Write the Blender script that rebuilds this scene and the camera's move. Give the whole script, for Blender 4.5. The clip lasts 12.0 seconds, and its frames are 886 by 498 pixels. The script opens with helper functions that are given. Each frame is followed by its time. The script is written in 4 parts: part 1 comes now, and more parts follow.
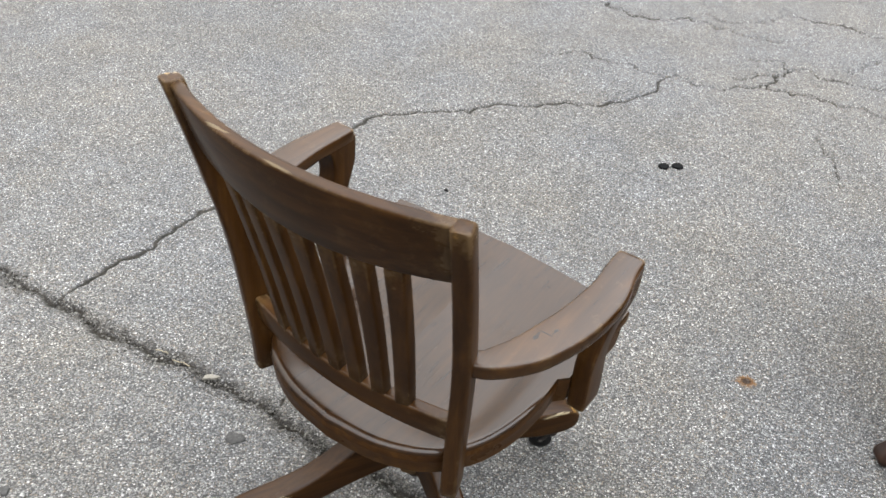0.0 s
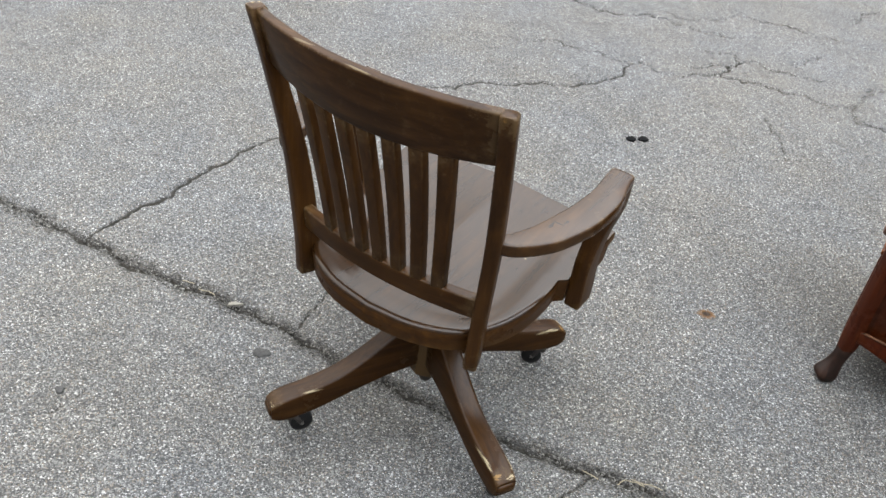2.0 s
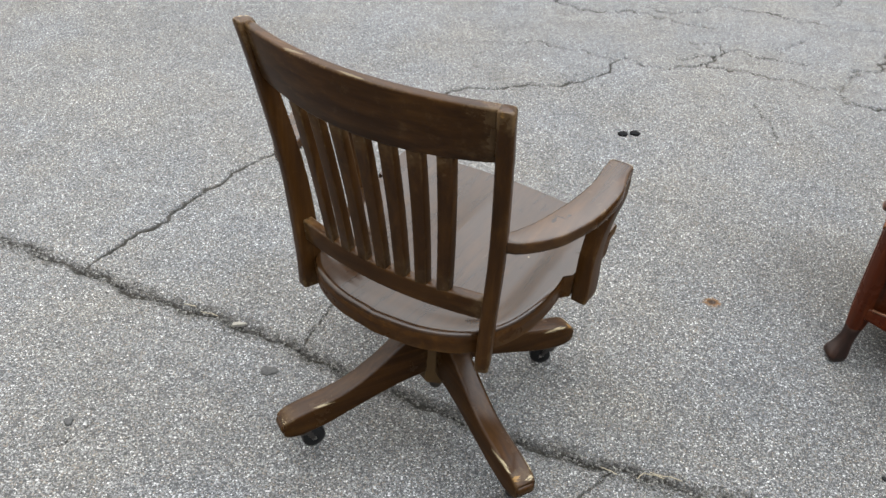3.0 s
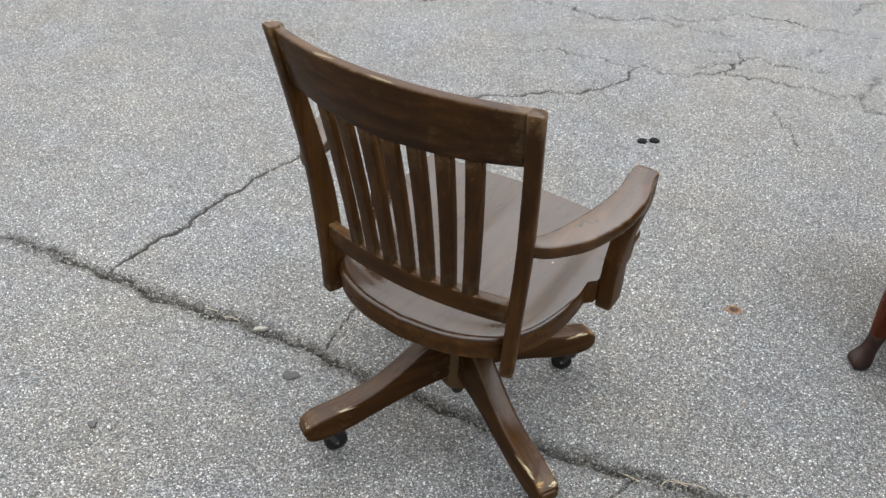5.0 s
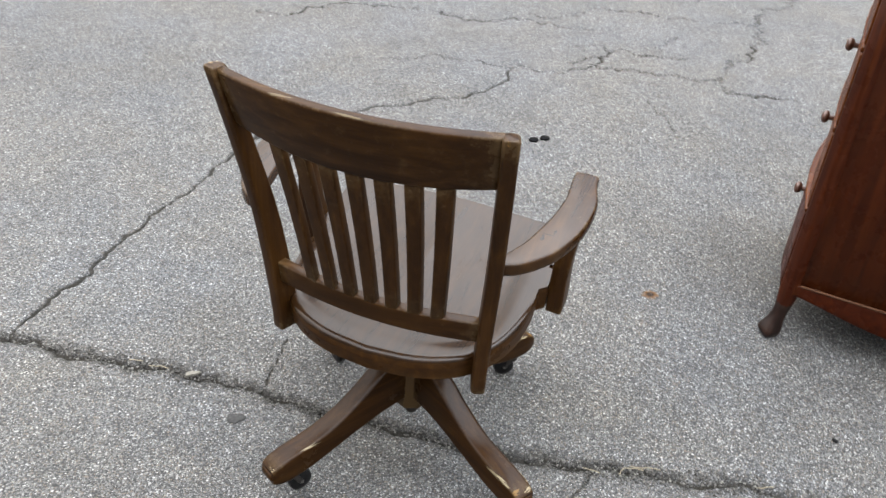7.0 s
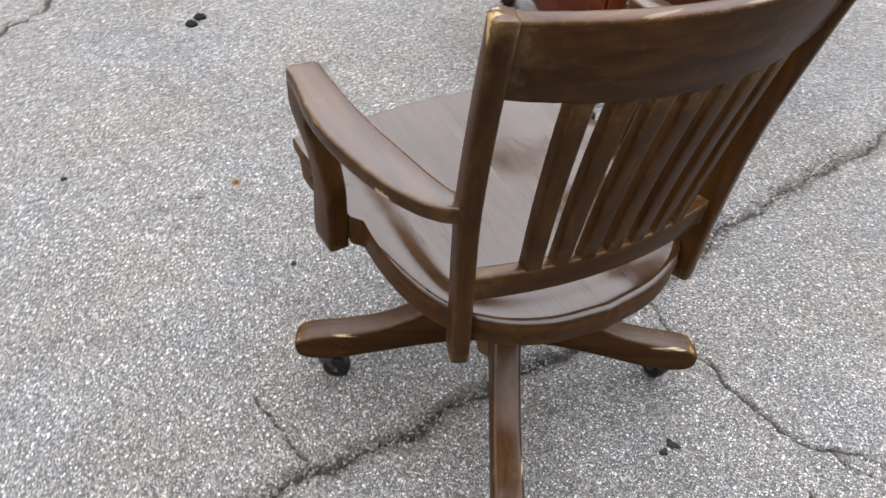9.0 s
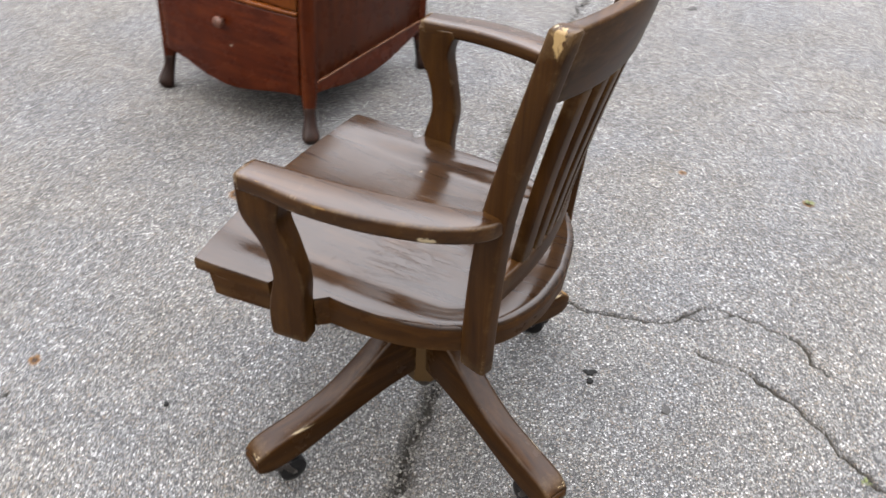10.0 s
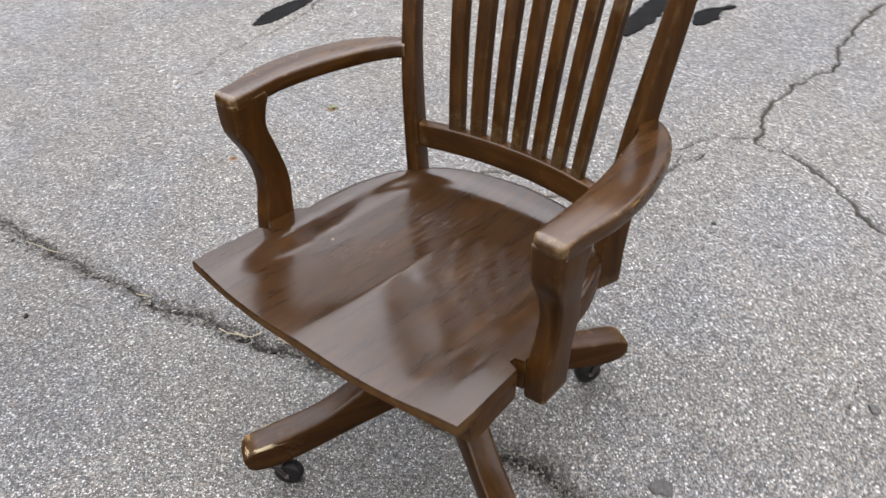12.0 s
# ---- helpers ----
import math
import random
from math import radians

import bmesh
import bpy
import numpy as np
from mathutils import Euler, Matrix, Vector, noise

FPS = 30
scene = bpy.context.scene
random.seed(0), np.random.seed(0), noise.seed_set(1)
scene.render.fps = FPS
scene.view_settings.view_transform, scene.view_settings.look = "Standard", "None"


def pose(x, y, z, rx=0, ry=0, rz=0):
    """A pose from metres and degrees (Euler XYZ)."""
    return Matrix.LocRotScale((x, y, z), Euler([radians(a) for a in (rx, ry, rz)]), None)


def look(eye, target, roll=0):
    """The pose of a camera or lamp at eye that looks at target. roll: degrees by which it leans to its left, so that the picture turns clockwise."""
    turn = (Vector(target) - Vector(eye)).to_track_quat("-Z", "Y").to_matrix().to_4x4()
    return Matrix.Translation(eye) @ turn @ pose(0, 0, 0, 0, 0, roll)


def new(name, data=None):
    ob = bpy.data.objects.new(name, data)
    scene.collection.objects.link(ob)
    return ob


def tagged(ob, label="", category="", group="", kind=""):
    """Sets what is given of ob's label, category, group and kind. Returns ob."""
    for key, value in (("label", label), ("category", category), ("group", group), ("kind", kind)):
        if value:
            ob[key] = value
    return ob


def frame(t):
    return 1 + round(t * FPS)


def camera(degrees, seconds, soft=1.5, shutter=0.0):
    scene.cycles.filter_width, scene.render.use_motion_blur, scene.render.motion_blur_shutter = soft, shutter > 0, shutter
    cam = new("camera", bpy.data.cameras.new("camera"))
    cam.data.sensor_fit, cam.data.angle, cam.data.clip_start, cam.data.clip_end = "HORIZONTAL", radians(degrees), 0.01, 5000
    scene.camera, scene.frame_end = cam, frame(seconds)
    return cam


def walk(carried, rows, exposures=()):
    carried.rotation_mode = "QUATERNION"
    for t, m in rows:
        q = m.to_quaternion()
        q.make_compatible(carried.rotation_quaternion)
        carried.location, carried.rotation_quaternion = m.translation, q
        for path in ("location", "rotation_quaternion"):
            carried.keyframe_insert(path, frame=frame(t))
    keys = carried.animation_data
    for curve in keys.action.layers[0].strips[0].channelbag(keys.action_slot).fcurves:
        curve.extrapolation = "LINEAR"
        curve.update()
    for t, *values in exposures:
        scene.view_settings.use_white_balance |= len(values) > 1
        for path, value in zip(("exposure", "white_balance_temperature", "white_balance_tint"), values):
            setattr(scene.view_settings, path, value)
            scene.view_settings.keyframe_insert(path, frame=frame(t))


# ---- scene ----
cam = camera(56.2, 12.0, shutter=0.2)
PATH = [
    (0, (0.366, 0.235, 1.432), (0.184, 1.845, 0.255), 3.94),
    (0.3, (0.285, 0.152, 1.430), (0.144, 1.782, 0.274), 5.65),
    (0.5, (0.243, 0.083, 1.44), (0.155, 1.71, 0.272), 6.93),
    (0.7, (0.199, 0.032, 1.44), (0.164, 1.653, 0.263), 8.5),
    (1, (0.213, 0.0, 1.408), (0.192, 1.616, 0.227), 9.78),
    (1.2, (0.249, -0.028, 1.401), (0.227, 1.585, 0.218), 9.6),
    (1.5, (0.279, -0.059, 1.404), (0.247, 1.559, 0.229), 8.9),
    (2, (0.275, -0.089, 1.424), (0.211, 1.55, 0.279), 7.2),
    (2.5, (0.268, -0.093, 1.405), (0.175, 1.558, 0.28), 4.7),
    (3, (0.262, -0.091, 1.404), (0.206, 1.565, 0.283), 3.5),
    (3.2, (0.264, -0.086, 1.411), (0.2, 1.565, 0.283), 3.5),
    (4.8, (0.244, -0.097, 1.399), (0.155, 1.56, 0.283), 3.0),
    (5, (0.238, -0.098, 1.398), (0.152, 1.566, 0.293), 3.2),
    (5.5, (0.231, -0.103, 1.398), (0.162, 1.57, 0.304), 3.8),
    (6, (0.214, -0.122, 1.399), (0.138, 1.556, 0.313), 3.5),
    (6.5, (0.183, -0.122, 1.419), (0.187, 1.573, 0.356), 3.1),
    (6.7, (0.139, -0.116, 1.442), (0.24, 1.576, 0.38), 3.3),
    (8.3, (-0.496, 0.481, 1.297), (0.393, 1.628, -0.078), 4.6),
    (8.5, (-0.599, 0.597, 1.315), (0.411, 1.659, -0.047), 4.8),
    (8.7, (-0.667, 0.719, 1.301), (0.447, 1.683, -0.052), 3.9),
    (9, (-0.74, 0.906, 1.277), (0.543, 1.647, -0.066), 3.9),
    (9.3, (-0.826, 1.064, 1.295), (0.635, 1.57, 0.027), 3.9),
    (9.5, (-0.902, 1.175, 1.31), (0.638, 1.482, 0.071), 3.5),
    (9.8, (-0.961, 1.314, 1.31), (0.612, 1.354, 0.075), 2.9),
    (10, (-0.926, 1.419, 1.278), (0.65, 1.25, 0.059), 1.7),
    (10.2, (-0.862, 1.517, 1.27), (0.676, 1.138, 0.049), -1.9),
    (10.5, (-0.784, 1.709, 1.249), (0.658, 1.056, 0.028), -1.4),
    (10.8, (-0.693, 1.914, 1.232), (0.59, 0.983, 0.013), -0.2),
    (11, (-0.635, 2.027, 1.262), (0.542, 0.969, 0.039), -0.7),
    (11.3, (-0.441, 2.11, 1.234), (0.54, 0.867, 0.013), -1.7),
    (11.5, (-0.315, 2.164, 1.266), (0.531, 0.83, 0.039), -2.9),
    (11.7, (-0.204, 2.219, 1.284), (0.465, 0.803, 0.04), -3.6),
    (12, (-0.049, 2.316, 1.288), (0.335, 0.816, 0.022), -2.7),
]
EXPOSURES = [(0, 3.12, 6600, 9), (1.5, 3.01, 6480, 8), (3, 3.07, 6480, 8), (6.7, 3.08, 6460, 9), (8.3, 3.27, 6500, 13), (9.5, 3.35, 6600, 13), (10.5, 3.33, 6620, 13), (11.5, 3.26, 6610, 13), (12, 3.19, 6600, 13)]
walk(cam, [(t, look(eye, target, roll)) for t, eye, target, roll in PATH], EXPOSURES)

# ---------------------------------------------------------------- light
SUN_EL, SUN_AZ = radians(48), radians(-55)
world = bpy.data.worlds.new("overcast_sky")
scene.world = world
world.use_nodes = True
wn, wl = world.node_tree.nodes, world.node_tree.links
sky = wn.new("ShaderNodeTexSky")
sky.sky_type = "NISHITA"
sky.sun_disc = False
sky.sun_elevation, sky.sun_rotation = SUN_EL, SUN_AZ
sky.air_density, sky.dust_density, sky.ozone_density = 1.0, 6.0, 1.0
cloud = wn.new("ShaderNodeMixRGB")          # cloud cover greys the blue sky
cloud.inputs[0].default_value = 0.85
cloud.inputs[2].default_value = (8.9, 9.2, 9.65, 1)
wl.new(sky.outputs[0], cloud.inputs[1])
tc = wn.new("ShaderNodeTexCoord")
sep = wn.new("ShaderNodeSeparateXYZ")
wl.new(tc.outputs["Generated"], sep.inputs[0])
lift = wn.new("ShaderNodeMapRange")          # heavy overcast, dim towards the horizon and brightest overhead
lift.interpolation_type = "SMOOTHSTEP"
lift.inputs["From Min"].default_value, lift.inputs["From Max"].default_value = 0.33, 0.74
lift.inputs["To Min"].default_value, lift.inputs["To Max"].default_value = 0.20, 1.30
wl.new(sep.outputs["Z"], lift.inputs["Value"])
dome = wn.new("ShaderNodeVectorMath")
dome.operation = "SCALE"
wl.new(cloud.outputs[0], dome.inputs[0])
wl.new(lift.outputs[0], dome.inputs["Scale"])
toward = wn.new("ShaderNodeVectorMath")       # the cloud is thinner on one side
toward.operation = "DOT_PRODUCT"
wl.new(tc.outputs["Generated"], toward.inputs[0])
toward.inputs[1].default_value = (0.70, -0.26, 0.66)
glow = wn.new("ShaderNodeMapRange")
glow.inputs["From Min"].default_value, glow.inputs["From Max"].default_value = 0.0, 1.0
glow.inputs["To Min"].default_value, glow.inputs["To Max"].default_value = 0.36, 1.48
wl.new(toward.outputs["Value"], glow.inputs["Value"])
veil = wn.new("ShaderNodeVectorMath")
veil.operation = "SCALE"
wl.new(dome.outputs[0], veil.inputs[0])
wl.new(glow.outputs[0], veil.inputs["Scale"])
wl.new(veil.outputs[0], wn["Background"].inputs[0])
wn["Background"].inputs[1].default_value = 0.1

sun_data = bpy.data.lights.new("sun", "SUN")
sun_data.energy, sun_data.angle, sun_data.color = 0.65, radians(110), (1.0, 0.97, 0.93)
sun = new("sun", sun_data)
SUN_WAY = Vector((math.sin(SUN_AZ) * math.cos(SUN_EL), math.cos(SUN_AZ) * math.cos(SUN_EL), math.sin(SUN_EL)))
sun.matrix_world = look(SUN_WAY * 20, (0, 0, 0))


# ---------------------------------------------------------------- materials
class Nodes:
    """Short hand for building a node material."""

    def __init__(self, name):
        self.mat = bpy.data.materials.new(name)
        self.mat.use_nodes = True
        self.tree = self.mat.node_tree
        self.n = self.tree.nodes
        self.bsdf = self.n["Principled BSDF"]

    def link(self, a, b):
        self.tree.links.new(a, b)

    def put(self, kind, **values):
        node = self.n.new(kind)
        for key, value in values.items():
            node.inputs[key].default_value = value
        return node

    def coord(self, scale=(1, 1, 1), shift=(0, 0, 0), which="Object"):
        tc = self.n.new("ShaderNodeTexCoord")
        mp = self.put("ShaderNodeMapping", Scale=scale, Location=shift)
        self.link(tc.outputs[which], mp.inputs["Vector"])
        return mp.outputs[0]

    def noise(self, vec, scale, detail=4.0, rough=0.55, dist=0.0):
        node = self.put("ShaderNodeTexNoise", Scale=scale, Detail=detail, Roughness=rough, Distortion=dist)
        self.link(vec, node.inputs["Vector"])
        return node.outputs[0]

    def ramp(self, fac, stops):
        node = self.n.new("ShaderNodeValToRGB")
        e = node.color_ramp.elements
        while len(e) < len(stops):
            e.new(0.5)
        for el, (p, c) in zip(e, stops):
            el.position = p
            el.color = (*c, 1) if len(c) == 3 else c
        self.link(fac, node.inputs[0])
        return node.outputs[0]

    def grey(self, fac, stops):
        return self.ramp(fac, [(p, (v, v, v)) for p, v in stops])

    def mix(self, fac, a, b, mode="MIX"):
        node = self.n.new("ShaderNodeMixRGB")
        node.blend_type = mode
        for socket, v in zip(node.inputs, (fac, a, b)):
            if isinstance(v, (int, float)):
                socket.default_value = v
            elif isinstance(v, tuple):
                socket.default_value = (*v, 1)
            else:
                self.link(v, socket)
        return node.outputs[0]

    def math(self, op, a, b=0.0):
        node = self.n.new("ShaderNodeMath")
        node.operation = op
        for socket, v in zip(node.inputs, (a, b)):
            if isinstance(v, (int, float)):
                socket.default_value = v
            else:
                self.link(v, socket)
        return node.outputs[0]

    def bump(self, height, strength=0.3, distance=0.002, under=None):
        node = self.put("ShaderNodeBump", Strength=strength, Distance=distance)
        self.link(height, node.inputs["Height"])
        if under is not None:
            self.link(under, node.inputs["Normal"])
        return node.outputs[0]

    def near(self, point, radius, jag=0.5, firm=0.85, squeeze=(1, 1, 1)):
        """1 inside a ragged blob round a point of the object, drawn out where squeeze is below 1."""
        vec = self.coord(squeeze)
        ragged = self.put("ShaderNodeTexNoise", Scale=1.4 / radius, Detail=3.0)
        self.link(vec, ragged.inputs["Vector"])
        dist = self.n.new("ShaderNodeVectorMath")
        dist.operation = "DISTANCE"
        self.link(vec, dist.inputs[0])
        dist.inputs[1].default_value = tuple(p * q for p, q in zip(point, squeeze))
        d = self.math("ADD", dist.outputs["Value"], self.math("MULTIPLY", self.math("SUBTRACT", ragged.outputs[0], 0.5), radius * jag * 4))
        return self.grey(self.math("DIVIDE", d, radius), [(firm, 1), (1.0, 0)])

    def done(self, color=None, rough=None, normal=None, metal=0.0, spec=0.5):
        for key, v in (("Base Color", color), ("Roughness", rough), ("Normal", normal)):
            if v is None:
                continue
            if isinstance(v, (int, float)):
                self.bsdf.inputs[key].default_value = v
            elif isinstance(v, tuple):
                self.bsdf.inputs[key].default_value = (*v, 1)
            else:
                self.link(v, self.bsdf.inputs[key])
        self.bsdf.inputs["Metallic"].default_value = metal
        self.bsdf.inputs["Specular IOR Level"].default_value = spec
        return self.mat


def coat(m, rough, normal, weight=0.44, ior=1.42):
    """A layer of varnish over the wood."""
    m.bsdf.inputs["Coat Weight"].default_value = weight
    m.bsdf.inputs["Coat IOR"].default_value = ior
    m.link(rough, m.bsdf.inputs["Coat Roughness"])
    m.link(normal, m.bsdf.inputs["Coat Normal"])


def wood(name, along, dark, mid, light, bare, gloss, chips=(), wear=0.5, dull=(), varnish=0.44):
    """Old varnished wood, the grain running along axis 0, 1 or 2, bare where the edges are rubbed."""
    m = Nodes(name)
    scale = [26, 26, 26]
    scale[along] = 1.6
    vec = m.coord(tuple(scale))
    grain = m.noise(vec, 2.2, 8, 0.62, 0.6)
    fine = m.noise(m.coord(tuple(9 * s for s in scale)), 1.0, 3, 0.6)
    blotch = m.noise(m.coord(), 9, 4, 0.6)
    tone = m.ramp(grain, [(0.28, dark), (0.5, mid), (0.78, light)])
    tone = m.mix(m.grey(blotch, [(0.35, 0.0), (0.7, 0.55)]), tone, tuple(0.5 * c for c in mid))
    tone = m.mix(0.35, tone, m.mix(1.0, tone, m.grey(fine, [(0.3, 0.55), (0.7, 1.25)]), "MULTIPLY"))
    geo = m.n.new("ShaderNodeNewGeometry")
    ragged = m.noise(m.coord(), 46, 5, 0.7)
    edge = m.math("ADD", geo.outputs["Pointiness"], m.math("MULTIPLY", m.math("SUBTRACT", ragged, 0.5), 0.10))
    worn = m.grey(edge, [(0.535, 0), (0.575, wear)])
    tone = m.mix(worn, tone, tuple(0.55 * b + 0.45 * c for b, c in zip(bare, light)))
    for point, radius, squeeze, colour in chips:
        tone = m.mix(m.near(point, radius, 0.6, 0.6, squeeze), tone, colour)
    patchy = m.noise(m.coord((1, 1, 1), (3.1, 1.7, 0.4)), 14, 5, 0.65)
    rough = m.math("ADD", m.grey(patchy, [(0.35, gloss), (0.72, gloss + 0.15)]), m.math("MULTIPLY", worn, 0.3))
    normal = m.bump(fine, 0.10, 0.0006, m.bump(grain, 0.14, 0.0012))
    shine = m.bump(grain, 0.05, 0.0006)
    for point, radius in dull:                 # where the varnish has crazed and lost its shine
        patch = m.near(point, radius, 0.35, 0.25)
        crazed = m.noise(m.coord(tuple(34 if k != along else 3 for k in range(3))), 4, 5, 0.75)
        patch = m.math("MULTIPLY", patch, m.grey(crazed, [(0.5, 0), (0.66, 1)]))
        rough = m.math("ADD", rough, m.math("MULTIPLY", patch, 0.2))
        shine = m.bump(m.math("MULTIPLY", crazed, patch), 0.38, 0.0012, shine)
    coat(m, rough, shine, varnish)
    return m.done(tone, 0.5, normal, spec=0.02)


DARK, MID, LIGHT, BARE = (0.0078, 0.0028, 0.0006), (0.0185, 0.0075, 0.0017), (0.0340, 0.0149, 0.0035), (0.085, 0.060, 0.030)
PALE, OCHRE, BURN = (0.15, 0.122, 0.078), (0.085, 0.047, 0.013), (0.004, 0.002, 0.001)


def chip(x, y, z, radius, squeeze=(1, 1, 1), colour=PALE):
    """A place where the finish is gone, drawn out along an axis whose squeeze is below 1."""
    return (x, y, z), radius, squeeze, colour


def chair_wood(name, along, chips=(), gloss=0.12, wear=0.5, dull=(), varnish=0.25, deep=1.0):
    dark, mid, light = (tuple(deep * v for v in c) for c in (DARK, MID, LIGHT))
    return wood(name, along, dark, mid, light, BARE, gloss, chips, wear, dull, varnish)


def crest_edge(x, radius, long, colour=(0.055, 0.040, 0.022)):
    """A dull pale streak on the rear top edge of the crest rail."""
    return chip(x, -0.322 + 0.05 * (x / 0.238) ** 2, 0.9325 - 0.028 * x, radius, (long, 1, 1), colour)


OAK_X = chair_wood("oak_grain_across", 0, wear=0.6)
OAK_CREST = chair_wood("oak_crest", 0, [crest_edge(-0.11, 0.0026, 0.07), crest_edge(0.02, 0.0024, 0.07)], wear=0.6)
OAK_Z = chair_wood("oak_grain_upright", 2)
OAK_SEAT = chair_wood("oak_seat", 1, [chip(-0.174, 0.278, 0.466, 0.005, (0.5, 1, 1)), chip(0.03, 0.290, 0.462, 0.004, (0.5, 1, 1), OCHRE), chip(0.138, -0.115, 0.434, 0.0026, (0.25, 1, 1)), chip(0.156, 0.082, 0.446, 0.0032),
                                      chip(-0.102, 0.225, 0.466, 0.003, colour=BURN), chip(-0.125, 0.19, 0.463, 0.0022, colour=BURN), chip(0.05, 0.20, 0.461, 0.002, colour=BURN)],
                      gloss=0.09, dull=[((-0.09, 0.0, 0.44), 0.11), ((0.08, -0.06, 0.43), 0.11), ((0.10, 0.09, 0.45), 0.07)], varnish=0.48, deep=0.62, wear=0.2)
OAK_RIM = chair_wood("oak_seat_edge", 1, gloss=0.25, wear=0.2, varnish=0.2, deep=1.15)


def plain(name, color, rough, metal=0.0, scale=60.0, vary=0.35, bump=0.15, spec=0.4):
    m = Nodes(name)
    speck = m.noise(m.coord(), scale, 4, 0.6)
    wide = m.noise(m.coord(), scale * 0.13, 3, 0.5)
    tone = m.mix(m.grey(speck, [(0.3, 0), (0.7, 1)]), tuple(c * (1 - vary) for c in color), tuple(min(1, c * (1 + vary)) for c in color))
    tone = m.mix(m.grey(wide, [(0.35, 0.0), (0.7, 0.4)]), tone, tuple(c * 0.7 for c in color))
    return m.done(tone, m.grey(wide, [(0.3, rough - 0.07), (0.7, rough + 0.1)]), m.bump(speck, bump, 0.001), metal, spec)


RUBBER = plain("black_caster_rubber", (0.004, 0.0038, 0.0038), 0.4, spec=0.2)
STEEL = plain("dulled_steel", (0.16, 0.15, 0.14), 0.4, 0.85)
IRON = plain("dark_iron", (0.03, 0.026, 0.023), 0.45, 0.6)
MAHOGANY_Z = wood("mahogany_upright", 2, (0.0112, 0.0017, 0.0003), (0.0265, 0.0047, 0.0008), (0.0460, 0.0100, 0.0017), (0.0869, 0.0434, 0.0122), 0.22, wear=0.1, varnish=0.3)
MAHOGANY_X = wood("mahogany_across", 0, (0.0115, 0.0016, 0.0003), (0.0275, 0.0045, 0.0009), (0.0477, 0.0098, 0.0018), (0.1086, 0.0543, 0.0152), 0.2, wear=0.1, varnish=0.3)
# lighter, more orange mahogany for the upper drawers and the ledges' painted highlight
MAHOGANY_LIGHT = wood("mahogany_orange", 0, (0.0267, 0.0057, 0.0009), (0.0571, 0.0145, 0.0020), (0.0914, 0.0267, 0.0042), (0.1295, 0.0685, 0.0183), 0.2, wear=0.1, varnish=0.3)
# paler wood that carries the side rail's highlight in its colour
MAHOGANY_HIGHLIGHT = wood("mahogany_highlight", 1, (0.025, 0.009, 0.004), (0.045, 0.018, 0.009), (0.075, 0.036, 0.020), (0.12, 0.07, 0.04), 0.3, wear=0.3, varnish=0.3)
FOOT_DARK = wood("foot_dark_wood", 2, (0.0038, 0.0019, 0.0013), (0.0096, 0.0045, 0.0032), (0.0192, 0.0083, 0.0051), (0.0640, 0.0384, 0.0224), 0.3, wear=0.15)
PORCELAIN = plain("worn_knob_wood", (0.0440, 0.0176, 0.0104), 0.35, 0, 90, 0.3)
BRASS = plain("pale_metal", (0.3, 0.26, 0.2), 0.4, 0.7)
TAR = plain("tar_black", (0.0036, 0.0036, 0.0038), 0.85, 0, 120, 0.3, 0.3, spec=0.02)
GUM = plain("trodden_gum", (0.0066, 0.0066, 0.0066), 0.8, 0, 200, 0.4, 0.4, spec=0.06)
GUM_GREY = plain("old_grey_gum", (0.0300, 0.0294, 0.0282), 0.85, 0, 200, 0.4, 0.4, spec=0.06)
STRAW = plain("dry_straw", (0.1000, 0.0830, 0.0530), 0.7, 0, 200, 0.3)
FLAKE = plain("pale_dry_leaf", (0.0800, 0.0740, 0.0600), 0.8, 0, 200, 0.3)
WEED = plain("weed_green", (0.0420, 0.0510, 0.0120), 0.7, 0, 200, 0.4)


